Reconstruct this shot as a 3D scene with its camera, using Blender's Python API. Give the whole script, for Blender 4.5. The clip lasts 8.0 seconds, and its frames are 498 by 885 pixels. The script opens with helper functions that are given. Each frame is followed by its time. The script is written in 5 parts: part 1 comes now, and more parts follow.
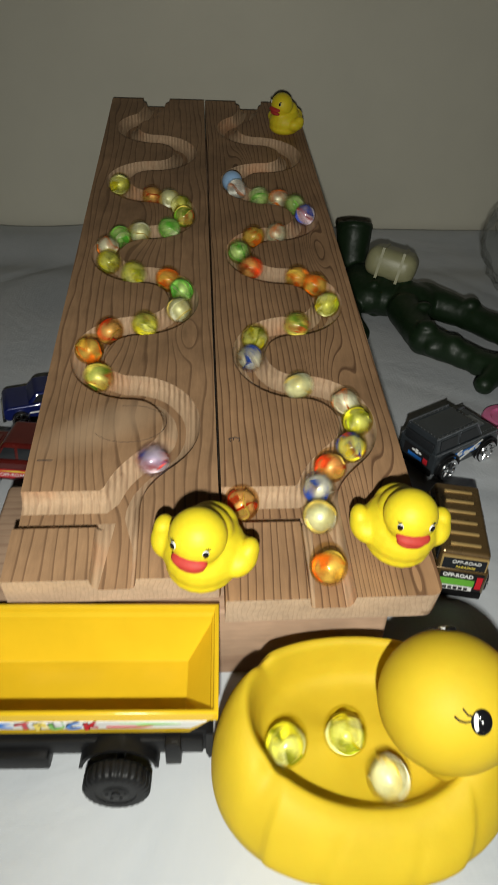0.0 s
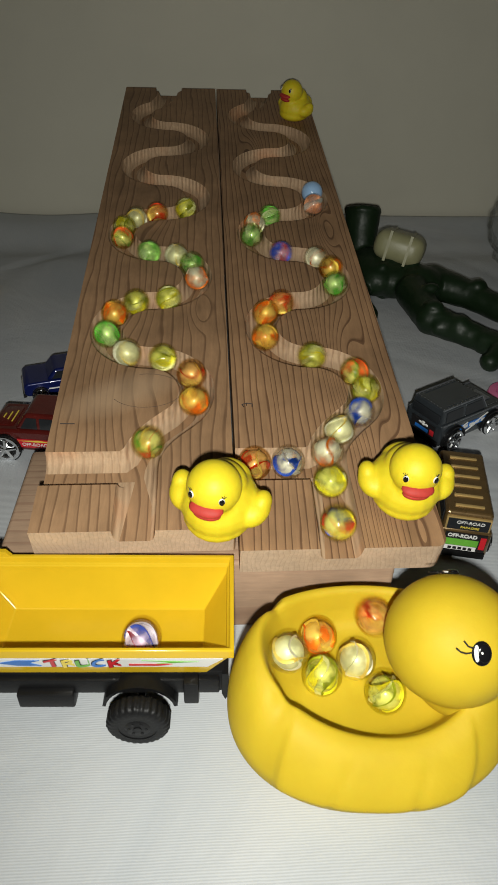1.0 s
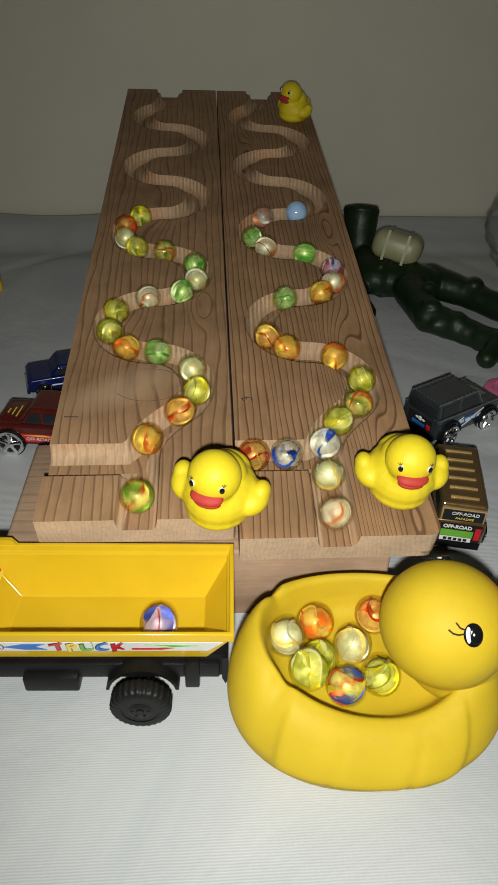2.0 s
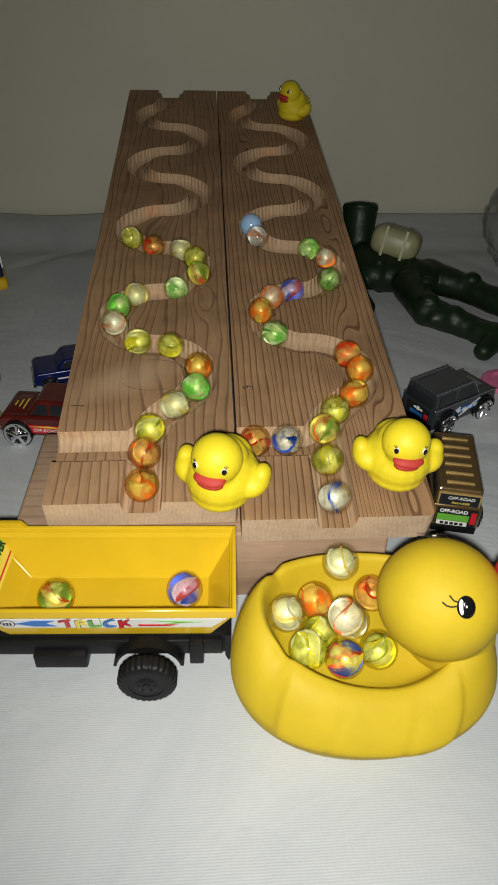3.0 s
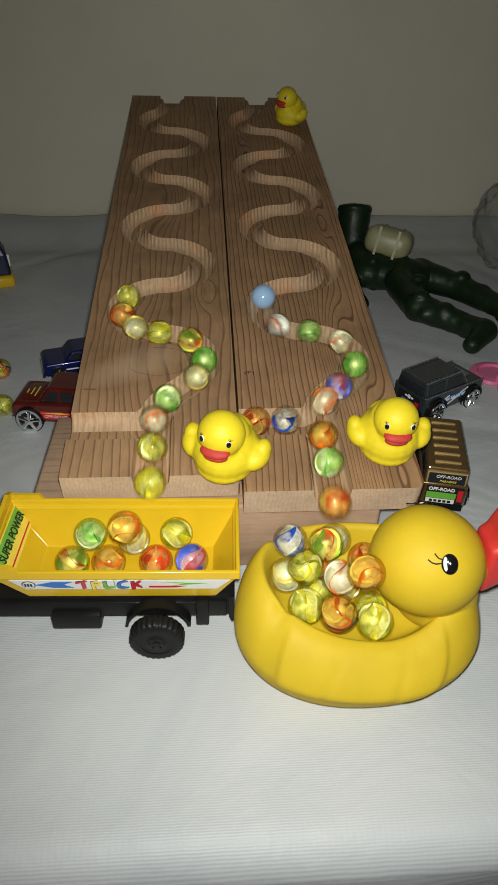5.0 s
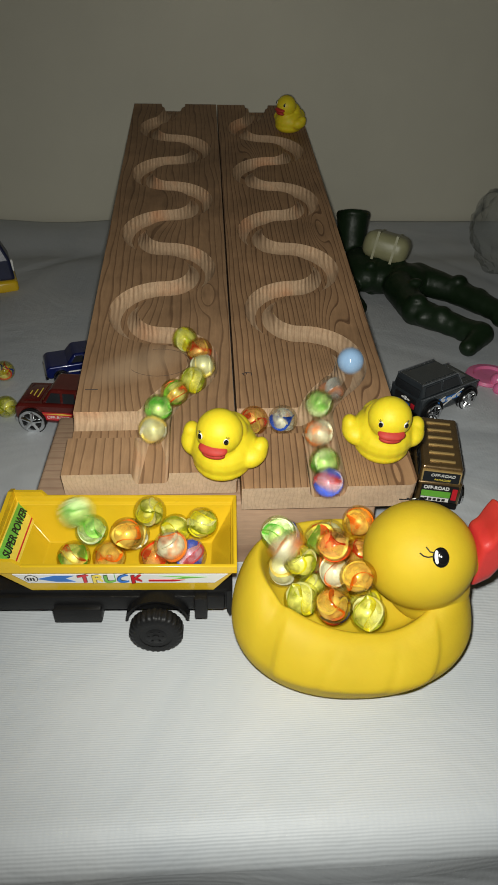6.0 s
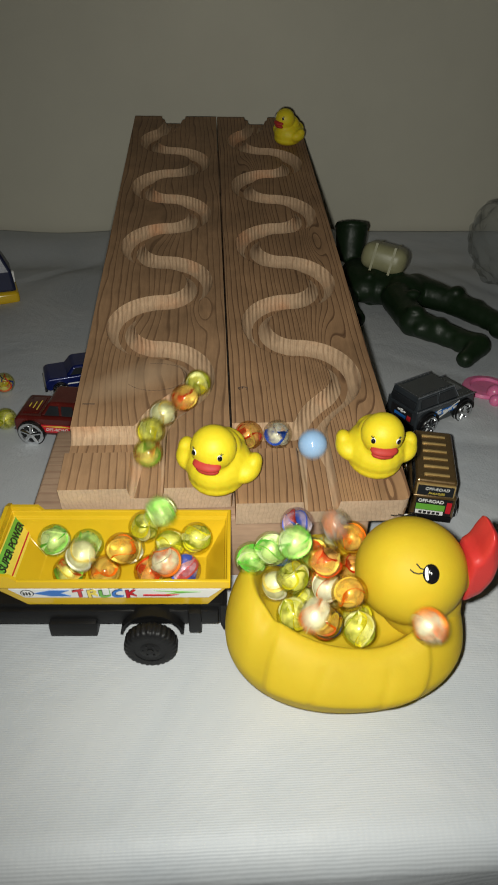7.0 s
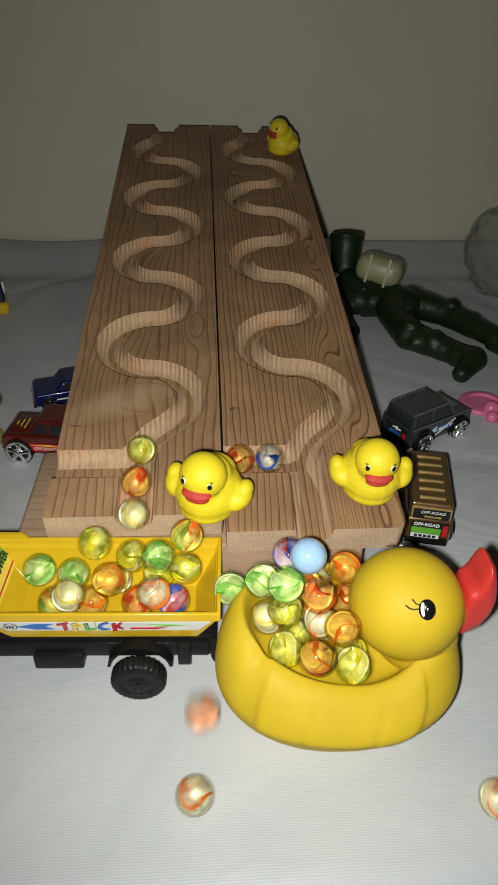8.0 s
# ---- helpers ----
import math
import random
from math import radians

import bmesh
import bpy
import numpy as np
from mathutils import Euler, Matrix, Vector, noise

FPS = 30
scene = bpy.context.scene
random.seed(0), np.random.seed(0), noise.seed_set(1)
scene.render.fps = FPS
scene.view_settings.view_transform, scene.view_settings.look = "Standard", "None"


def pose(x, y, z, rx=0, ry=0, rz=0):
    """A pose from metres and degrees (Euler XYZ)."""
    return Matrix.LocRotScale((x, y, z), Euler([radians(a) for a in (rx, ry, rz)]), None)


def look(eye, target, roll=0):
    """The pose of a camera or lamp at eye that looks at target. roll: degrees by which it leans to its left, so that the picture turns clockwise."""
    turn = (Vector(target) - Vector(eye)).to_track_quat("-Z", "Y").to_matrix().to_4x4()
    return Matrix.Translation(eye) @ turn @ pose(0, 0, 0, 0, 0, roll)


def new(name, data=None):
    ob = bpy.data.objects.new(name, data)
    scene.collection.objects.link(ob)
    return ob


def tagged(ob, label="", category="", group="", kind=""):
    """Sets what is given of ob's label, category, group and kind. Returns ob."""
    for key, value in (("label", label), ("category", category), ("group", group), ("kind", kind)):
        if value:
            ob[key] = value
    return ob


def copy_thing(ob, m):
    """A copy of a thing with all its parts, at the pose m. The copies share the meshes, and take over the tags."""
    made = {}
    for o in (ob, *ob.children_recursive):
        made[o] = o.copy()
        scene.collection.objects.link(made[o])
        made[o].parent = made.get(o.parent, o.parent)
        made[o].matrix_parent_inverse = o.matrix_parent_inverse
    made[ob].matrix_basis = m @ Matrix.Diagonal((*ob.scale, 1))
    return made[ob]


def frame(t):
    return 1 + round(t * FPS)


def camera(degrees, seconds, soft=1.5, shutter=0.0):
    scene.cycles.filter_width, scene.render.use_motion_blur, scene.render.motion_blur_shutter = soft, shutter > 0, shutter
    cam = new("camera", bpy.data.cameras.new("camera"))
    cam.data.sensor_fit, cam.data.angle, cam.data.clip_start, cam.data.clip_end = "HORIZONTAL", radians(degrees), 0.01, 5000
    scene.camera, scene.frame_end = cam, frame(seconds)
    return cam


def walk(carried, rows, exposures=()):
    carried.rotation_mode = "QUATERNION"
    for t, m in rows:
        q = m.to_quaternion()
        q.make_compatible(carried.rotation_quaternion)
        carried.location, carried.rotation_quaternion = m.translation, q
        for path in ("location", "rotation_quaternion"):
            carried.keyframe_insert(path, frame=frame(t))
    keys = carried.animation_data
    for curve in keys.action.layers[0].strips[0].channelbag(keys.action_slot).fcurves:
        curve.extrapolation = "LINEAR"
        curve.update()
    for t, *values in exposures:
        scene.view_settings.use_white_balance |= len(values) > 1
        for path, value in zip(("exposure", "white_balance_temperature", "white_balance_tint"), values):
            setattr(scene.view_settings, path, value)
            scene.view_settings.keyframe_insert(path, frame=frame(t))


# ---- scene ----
cam = camera(41.5, 8.0, soft=1.6, shutter=0.9)
PATH = [
    (0, (-0.01, -0.186, 0.284), (0.143, 1.416, -0.904), 2.6),
    (0.5, (-0.012, -0.2, 0.28), (0.124, 1.398, -0.916), 2.4),
    (1, (-0.013, -0.209, 0.279), (0.111, 1.39, -0.915), 1.9),
    (1.5, (-0.013, -0.214, 0.28), (0.112, 1.387, -0.912), 2.0),
    (3, (-0.013, -0.232, 0.28), (0.101, 1.374, -0.907), 1.3),
    (3.5, (-0.014, -0.241, 0.281), (0.105, 1.366, -0.904), 1.5),
    (4, (-0.016, -0.247, 0.28), (0.106, 1.362, -0.902), 1.4),
    (4.5, (-0.018, -0.254, 0.282), (0.111, 1.357, -0.896), 1.6),
    (6, (-0.016, -0.27, 0.285), (0.105, 1.355, -0.874), 1.4),
    (6.5, (-0.013, -0.272, 0.288), (0.105, 1.36, -0.863), 1.3),
    (7, (-0.011, -0.27, 0.292), (0.099, 1.364, -0.856), 1.2),
    (7.5, (-0.01, -0.264, 0.296), (0.107, 1.378, -0.841), 1.3),
    (8, (-0.008, -0.255, 0.297), (0.116, 1.381, -0.846), 1.5),
]
walk(cam, [(t, look(eye, target, roll)) for t, eye, target, roll in PATH], exposures=[(0.0, 0.06), (0.5, 0.0), (1.5, -0.09), (3.5, -0.17), (4.5, -0.22), (6.0, -0.17), (8.0, -0.18)])

# world, phone lamp, dim room
world = bpy.data.worlds.new("room_air")
scene.world = world
world.use_nodes = True
world.node_tree.nodes["Background"].inputs[0].default_value = (1.0, 0.93, 0.84, 1)
world.node_tree.nodes["Background"].inputs[1].default_value = 0.012

flash = new("phone_flash", bpy.data.lights.new("phone_flash", "SPOT"))
flash.data.energy, flash.data.shadow_soft_size = 7.35, 0.005
flash.data.spot_size, flash.data.spot_blend = radians(142), 1.0
flash.data.color = (0.97, 0.97, 0.89)
flash.matrix_world = look((-0.016, -0.246, 0.279), (0.10, 0.19, 0.052))

# ---- materials ----
def nodes_of(name):
    m = bpy.data.materials.new(name)
    m.use_nodes = True
    nt = m.node_tree
    return m, nt, nt.nodes["Principled BSDF"]


def add(nt, kind, **values):
    n = nt.nodes.new(kind)
    for k, v in values.items():
        n.inputs[k].default_value = v
    return n


def rgba(c, k=1.0):
    return (min(1, c[0] * k), min(1, c[1] * k), min(1, c[2] * k), 1)


def surface(name, color, rough=0.5, metal=0.0, var=0.12, scale=60, bump=0.15, fine=900, coat=0.0, scatter=0.0, specular=0.5):
    """A plain material with broad tone changes, fine relief and uneven gloss."""
    m, nt, b = nodes_of(name)
    b.inputs["Metallic"].default_value = metal
    b.inputs["Coat Weight"].default_value = coat
    b.inputs["Coat Roughness"].default_value = 0.08
    b.inputs["Specular IOR Level"].default_value = specular
    if scatter:
        b.inputs["Subsurface Weight"].default_value = scatter
        b.inputs["Subsurface Radius"].default_value = (0.006, 0.003, 0.0012)
        b.inputs["Subsurface Scale"].default_value = 0.5
    co = add(nt, "ShaderNodeTexCoord")
    big = add(nt, "ShaderNodeTexNoise", Scale=scale, Detail=4.0, Roughness=0.6)
    nt.links.new(co.outputs["Object"], big.inputs["Vector"])
    ramp = add(nt, "ShaderNodeValToRGB")
    ramp.color_ramp.elements[0].position, ramp.color_ramp.elements[1].position = 0.3, 0.7
    ramp.color_ramp.elements[0].color, ramp.color_ramp.elements[1].color = rgba(color, 1 - var), rgba(color, 1 + var)
    nt.links.new(big.outputs["Fac"], ramp.inputs["Fac"])
    nt.links.new(ramp.outputs["Color"], b.inputs["Base Color"])
    small = add(nt, "ShaderNodeTexNoise", Scale=fine, Detail=3.0)
    nt.links.new(co.outputs["Object"], small.inputs["Vector"])
    rr = add(nt, "ShaderNodeMapRange")
    rr.inputs["To Min"].default_value, rr.inputs["To Max"].default_value = max(0.02, rough - 0.08), min(1, rough + 0.08)
    nt.links.new(big.outputs["Fac"], rr.inputs["Value"])
    nt.links.new(rr.outputs["Result"], b.inputs["Roughness"])
    if bump:
        bn = add(nt, "ShaderNodeBump", Strength=bump, Distance=0.0006)
        nt.links.new(small.outputs["Fac"], bn.inputs["Height"])
        nt.links.new(bn.outputs["Normal"], b.inputs["Normal"])
    return m


def wood(name, light, dark, band=70.0, stretch=0.10, twist=5.0, rough=0.62, across=False, ribs=0.0, contrast=1.0, knots=(), patch=None):
    """Pine: growth lines that run along y (or across), pores, stains; ribs: marks that a cutter left."""
    m, nt, b = nodes_of(name)
    co = add(nt, "ShaderNodeTexCoord")
    mp = add(nt, "ShaderNodeMapping")
    mp.inputs["Scale"].default_value = (stretch, 1, 1) if across else (1, stretch, 1)
    nt.links.new(co.outputs["Object"], mp.inputs["Vector"])
    warp = add(nt, "ShaderNodeTexNoise", Scale=22.0, Detail=2.0)
    nt.links.new(mp.outputs["Vector"], warp.inputs["Vector"])
    mix = nt.nodes.new("ShaderNodeVectorMath")
    mix.operation = "MULTIPLY_ADD"
    mix.inputs[1].default_value = (0.018, 0.018, 0.018)
    nt.links.new(warp.outputs["Color"], mix.inputs[0])
    nt.links.new(mp.outputs["Vector"], mix.inputs[2])
    grain = mix
    dark_spots = []
    for kx, ky, size, push in knots:
        away = nt.nodes.new("ShaderNodeVectorMath")
        away.operation = "SUBTRACT"
        away.inputs[1].default_value = (kx, ky * stretch * 2.2, 0)
        flat = nt.nodes.new("ShaderNodeVectorMath")
        flat.operation = "MULTIPLY"
        flat.inputs[1].default_value = (1, stretch * 2.2, 0)
        nt.links.new(co.outputs["Object"], flat.inputs[0])
        nt.links.new(flat.outputs["Vector"], away.inputs[0])
        far = nt.nodes.new("ShaderNodeVectorMath")
        far.operation = "LENGTH"
        nt.links.new(away.outputs["Vector"], far.inputs[0])
        hill = add(nt, "ShaderNodeMapRange")
        hill.interpolation_type = "SMOOTHERSTEP"
        hill.inputs["From Max"].default_value, hill.inputs["To Min"].default_value, hill.inputs["To Max"].default_value = size, push, 0.0
        nt.links.new(far.outputs["Value"], hill.inputs["Value"])
        shove = nt.nodes.new("ShaderNodeCombineXYZ")
        nt.links.new(hill.outputs["Result"], shove.inputs["X"])
        plus = nt.nodes.new("ShaderNodeVectorMath")
        plus.operation = "ADD"
        nt.links.new(grain.outputs["Vector"], plus.inputs[0])
        nt.links.new(shove.outputs["Vector"], plus.inputs[1])
        grain = plus
        spot = add(nt, "ShaderNodeMapRange")
        spot.inputs["From Max"].default_value, spot.inputs["To Min"].default_value, spot.inputs["To Max"].default_value = size * 0.22, 0.72, 1.0
        nt.links.new(far.outputs["Value"], spot.inputs["Value"])
        dark_spots.append(spot)
    wave = add(nt, "ShaderNodeTexWave", Scale=band, Distortion=twist, Detail=2.0)
    wave.inputs["Detail Scale"].default_value = 1.2
    wave.bands_direction = "Y" if across else "X"
    wave.wave_profile = "SAW"
    nt.links.new(grain.outputs["Vector"], wave.inputs["Vector"])
    fib = add(nt, "ShaderNodeTexNoise", Scale=420.0, Detail=5.0, Roughness=0.7)
    nt.links.new(mp.outputs["Vector"], fib.inputs["Vector"])
    blot = add(nt, "ShaderNodeTexNoise", Scale=13.0, Detail=4.0, Roughness=0.65)
    nt.links.new(co.outputs["Object"], blot.inputs["Vector"])
    ramp = add(nt, "ShaderNodeValToRGB")
    e = ramp.color_ramp.elements
    e[0].position, e[0].color = 0.0, rgba(light)
    e[1].position, e[1].color = 1.0, rgba([l + (d - l) * 0.75 * contrast for l, d in zip(light, dark)])
    mid = e.new(0.76)
    mid.color = rgba([l + (d - l) * 0.22 * contrast for l, d in zip(light, dark)])
    late = e.new(0.89)
    late.color = rgba([l + (d - l) * contrast for l, d in zip(light, dark)])
    nt.links.new(wave.outputs["Fac"], ramp.inputs["Fac"])
    m1 = nt.nodes.new("ShaderNodeMix")
    m1.data_type, m1.blend_type = "RGBA", "MULTIPLY"
    m1.inputs["Factor"].default_value = 0.75
    fr = add(nt, "ShaderNodeMapRange")
    fr.inputs["To Min"].default_value, fr.inputs["To Max"].default_value = 0.55, 1.35
    nt.links.new(fib.outputs["Fac"], fr.inputs["Value"])
    nt.links.new(ramp.outputs["Color"], m1.inputs[6])
    nt.links.new(fr.outputs["Result"], m1.inputs[7])
    m2 = nt.nodes.new("ShaderNodeMix")
    m2.data_type, m2.blend_type = "RGBA", "MULTIPLY"
    m2.inputs["Factor"].default_value = 0.8
    br = add(nt, "ShaderNodeMapRange")
    br.inputs["From Min"].default_value, br.inputs["From Max"].default_value = 0.3, 0.7
    br.inputs["To Min"].default_value, br.inputs["To Max"].default_value = 0.60, 1.25
    nt.links.new(blot.outputs["Fac"], br.inputs["Value"])
    nt.links.new(m1.outputs[2], m2.inputs[6])
    nt.links.new(br.outputs["Result"], m2.inputs[7])
    tone = m2.outputs[2]
    if ribs:
        # rusty resin stains in the cut wood
        rust = add(nt, "ShaderNodeTexNoise", Scale=26.0, Detail=3.0)
        nt.links.new(co.outputs["Object"], rust.inputs["Vector"])
        where = add(nt, "ShaderNodeMapRange")
        where.inputs["From Min"].default_value, where.inputs["From Max"].default_value = 0.54, 0.72
        where.inputs["To Max"].default_value = 0.75
        nt.links.new(rust.outputs["Fac"], where.inputs["Value"])
        stain = nt.nodes.new("ShaderNodeMix")
        stain.data_type, stain.blend_type = "RGBA", "MULTIPLY"
        stain.inputs[7].default_value = (1.0, 0.68, 0.52, 1)
        nt.links.new(where.outputs["Result"], stain.inputs["Factor"])
        nt.links.new(tone, stain.inputs[6])
        tone = stain.outputs[2]
    if patch:
        # a pale oval on the face that fades out towards its edge
        px, py, rx, ry, lean = patch
        lay = add(nt, "ShaderNodeMapping")
        lay.vector_type = "TEXTURE"
        lay.inputs["Location"].default_value, lay.inputs["Rotation"].default_value, lay.inputs["Scale"].default_value = (px, py, 0), (0, 0, radians(lean)), (rx, ry, 1)
        nt.links.new(co.outputs["Object"], lay.inputs["Vector"])
        flat = nt.nodes.new("ShaderNodeVectorMath")
        flat.operation = "MULTIPLY"
        flat.inputs[1].default_value = (1, 1, 0)
        nt.links.new(lay.outputs["Vector"], flat.inputs[0])
        far = nt.nodes.new("ShaderNodeVectorMath")
        far.operation = "LENGTH"
        nt.links.new(flat.outputs["Vector"], far.inputs[0])
        fade = add(nt, "ShaderNodeMapRange")
        fade.inputs["From Min"].default_value, fade.inputs["From Max"].default_value = 0.35, 1.0
        fade.inputs["To Min"].default_value, fade.inputs["To Max"].default_value = 0.55, 0.0
        nt.links.new(far.outputs["Value"], fade.inputs["Value"])
        pale = nt.nodes.new("ShaderNodeMix")
        pale.data_type = "RGBA"
        pale.inputs[7].default_value = (0.50, 0.345, 0.215, 1)
        nt.links.new(fade.outputs["Result"], pale.inputs["Factor"])
        nt.links.new(tone, pale.inputs[6])
        tone = pale.outputs[2]
    for spot in dark_spots:
        mk = nt.nodes.new("ShaderNodeMix")
        mk.data_type, mk.blend_type = "RGBA", "MULTIPLY"
        mk.inputs["Factor"].default_value = 1.0
        nt.links.new(tone, mk.inputs[6])
        nt.links.new(spot.outputs["Result"], mk.inputs[7])
        tone = mk.outputs[2]
    nt.links.new(tone, b.inputs["Base Color"])
    b.inputs["Roughness"].default_value = rough
    b.inputs["Specular IOR Level"].default_value = 0.3
    bn = add(nt, "ShaderNodeBump", Strength=0.35, Distance=0.0004)
    nt.links.new(fib.outputs["Fac"], bn.inputs["Height"])
    last = bn
    if ribs:
        rib = add(nt, "ShaderNodeTexWave", Scale=ribs, Distortion=2.5, Detail=2.0)
        rib.inputs["Detail Scale"].default_value = 0.4
        rib.bands_direction = "X"
        nt.links.new(co.outputs["Object"], rib.inputs["Vector"])
        b2 = add(nt, "ShaderNodeBump", Strength=0.6, Distance=0.0008)
        nt.links.new(rib.outputs["Fac"], b2.inputs["Height"])
        nt.links.new(bn.outputs["Normal"], b2.inputs["Normal"])
        last = b2
    nt.links.new(last.outputs["Normal"], b.inputs["Normal"])
    return m


def cloth_material():
    """White ribbed vinyl: fine cross ribs, broad soft creases, slightly darker and bluer in their hollows."""
    m, nt, b = nodes_of("ribbed_vinyl")
    co = add(nt, "ShaderNodeTexCoord")
    rib = add(nt, "ShaderNodeTexWave", Scale=290.0, Distortion=1.8, Detail=2.0)
    rib.inputs["Detail Scale"].default_value = 0.25
    rib.bands_direction = "Y"
    nt.links.new(co.outputs["Object"], rib.inputs["Vector"])
    weft = add(nt, "ShaderNodeTexWave", Scale=120.0, Distortion=2.0, Detail=1.0)
    weft.bands_direction = "X"
    nt.links.new(co.outputs["Object"], weft.inputs["Vector"])
    crease = add(nt, "ShaderNodeTexNoise", Scale=9.0, Detail=5.0, Roughness=0.55)
    crease.inputs["Distortion"].default_value = 0.6
    nt.links.new(co.outputs["Object"], crease.inputs["Vector"])
    ramp = add(nt, "ShaderNodeValToRGB")
    ramp.color_ramp.elements[0].position, ramp.color_ramp.elements[1].position = 0.25, 0.7
    ramp.color_ramp.elements[0].color, ramp.color_ramp.elements[1].color = (0.445, 0.478, 0.518, 1), (0.560, 0.572, 0.585, 1)
    nt.links.new(crease.outputs["Fac"], ramp.inputs["Fac"])
    nt.links.new(ramp.outputs["Color"], b.inputs["Base Color"])
    b.inputs["Roughness"].default_value = 0.55
    b1 = add(nt, "ShaderNodeBump", Strength=0.20, Distance=0.0004)
    nt.links.new(rib.outputs["Fac"], b1.inputs["Height"])
    b2 = add(nt, "ShaderNodeBump", Strength=0.06, Distance=0.0003)
    nt.links.new(weft.outputs["Fac"], b2.inputs["Height"])
    nt.links.new(b1.outputs["Normal"], b2.inputs["Normal"])
    b3 = add(nt, "ShaderNodeBump", Strength=0.5, Distance=0.006)
    nt.links.new(crease.outputs["Fac"], b3.inputs["Height"])
    nt.links.new(b2.outputs["Normal"], b3.inputs["Normal"])
    nt.links.new(b3.outputs["Normal"], b.inputs["Normal"])
    return m


def clear_glass(name, tint, straight=0.88):
    """Marble glass: most light goes straight on to the swirl, part is bent; a clear reflection, stronger at the rim."""
    m, nt, b = nodes_of(name)
    nt.nodes.remove(b)
    out = nt.nodes["Material Output"]
    see = add(nt, "ShaderNodeBsdfTransparent", Color=rgba([q ** 0.35 for q in tint]))
    bent = add(nt, "ShaderNodeBsdfRefraction", Color=rgba([q ** 0.5 for q in tint]), Roughness=0.0, IOR=1.5)
    body = add(nt, "ShaderNodeMixShader", Fac=1 - straight)
    nt.links.new(see.outputs[0], body.inputs[1])
    nt.links.new(bent.outputs[0], body.inputs[2])
    shine = add(nt, "ShaderNodeBsdfGlossy", Roughness=0.07)
    rim = add(nt, "ShaderNodeLayerWeight", Blend=0.12)
    amount = add(nt, "ShaderNodeMapRange")
    amount.inputs["To Min"].default_value, amount.inputs["To Max"].default_value = 0.03, 0.30
    nt.links.new(rim.outputs["Facing"], amount.inputs["Value"])
    top = nt.nodes.new("ShaderNodeMixShader")
    nt.links.new(amount.outputs["Result"], top.inputs[0])
    nt.links.new(body.outputs[0], top.inputs[1])
    nt.links.new(shine.outputs[0], top.inputs[2])
    nt.links.new(top.outputs[0], out.inputs[0])
    return m


def vane_or_glow(name, color, thin=1.0, thick=1.0, scale=320.0, gloss=0.25, rough=0.5):
    """Coloured glass vanes of a marble, and the pale ball painted in for flash light focused there: it throws light
    back, lets some through, and thins out from thick to thin in soft clouds.
    """
    m, nt, b = nodes_of(name)
    nt.nodes.remove(b)
    co = add(nt, "ShaderNodeTexCoord")
    streak = add(nt, "ShaderNodeTexNoise", Scale=scale, Detail=2.0)
    nt.links.new(co.outputs["Object"], streak.inputs["Vector"])
    ramp = add(nt, "ShaderNodeValToRGB")
    ramp.color_ramp.elements[0].position, ramp.color_ramp.elements[1].position = 0.35, 0.65
    ramp.color_ramp.elements[0].color, ramp.color_ramp.elements[1].color = rgba(color, 0.88), rgba(color, 1.1)
    nt.links.new(streak.outputs["Fac"], ramp.inputs["Fac"])
    front, behind = add(nt, "ShaderNodeBsdfDiffuse"), add(nt, "ShaderNodeBsdfTranslucent")
    gleam = add(nt, "ShaderNodeBsdfGlossy", Roughness=rough)
    both, lit = add(nt, "ShaderNodeMixShader", Fac=0.12), add(nt, "ShaderNodeMixShader", Fac=gloss)
    for n in (front, behind, gleam):
        nt.links.new(ramp.outputs["Color"], n.inputs["Color"])
    nt.links.new(front.outputs[0], both.inputs[1])
    nt.links.new(behind.outputs[0], both.inputs[2])
    nt.links.new(both.outputs[0], lit.inputs[1])
    nt.links.new(gleam.outputs[0], lit.inputs[2])
    last = lit
    if thin < 1:
        dense = add(nt, "ShaderNodeMapRange")
        dense.inputs["From Min"].default_value, dense.inputs["From Max"].default_value = 0.42, 0.60
        dense.inputs["To Min"].default_value, dense.inputs["To Max"].default_value = thin, thick
        nt.links.new(streak.outputs["Fac"], dense.inputs["Value"])
        see = add(nt, "ShaderNodeBsdfTransparent", Color=(1, 1, 1, 1))
        last = nt.nodes.new("ShaderNodeMixShader")
        nt.links.new(dense.outputs["Result"], last.inputs[0])
        nt.links.new(see.outputs[0], last.inputs[1])
        nt.links.new(lit.outputs[0], last.inputs[2])
    nt.links.new(last.outputs[0], nt.nodes["Material Output"].inputs[0])
    return m


PLANED = wood("planed_pine", (0.382, 0.222, 0.115), (0.130, 0.065, 0.033), contrast=0.95, band=84.0, knots=((0.080, 0.006, 0.024, 0.018), (0.078, 0.290, 0.012, 0.010), (0.030, 0.420, 0.016, -0.012), (0.070, 0.120, 0.020, 0.012)))
PLANED_B = wood("planed_pine_broad", (0.378, 0.223, 0.118), (0.128, 0.066, 0.034), band=58.0, twist=7.0, stretch=0.14, contrast=0.72, knots=((-0.058, 0.112, 0.030, 0.012), (-0.018, 0.186, 0.012, 0.012), (-0.050, 0.330, 0.022, -0.016)), patch=(-0.060, 0.104, 0.042, 0.017, 28))
ROUTED = wood("routed_pine", (0.53, 0.36, 0.222), (0.36, 0.22, 0.13), contrast=0.6, band=60.0, ribs=105.0, rough=0.7)
ENDGRAIN = wood("pine_end_grain", (0.56, 0.41, 0.28), (0.36, 0.225, 0.145), band=150.0, stretch=1.0, twist=4.5, rough=0.8, contrast=0.36)
REDWOOD = wood("reddish_block_wood", (0.47, 0.315, 0.21), (0.28, 0.155, 0.10), contrast=0.5, band=50.0, across=True, rough=0.7)
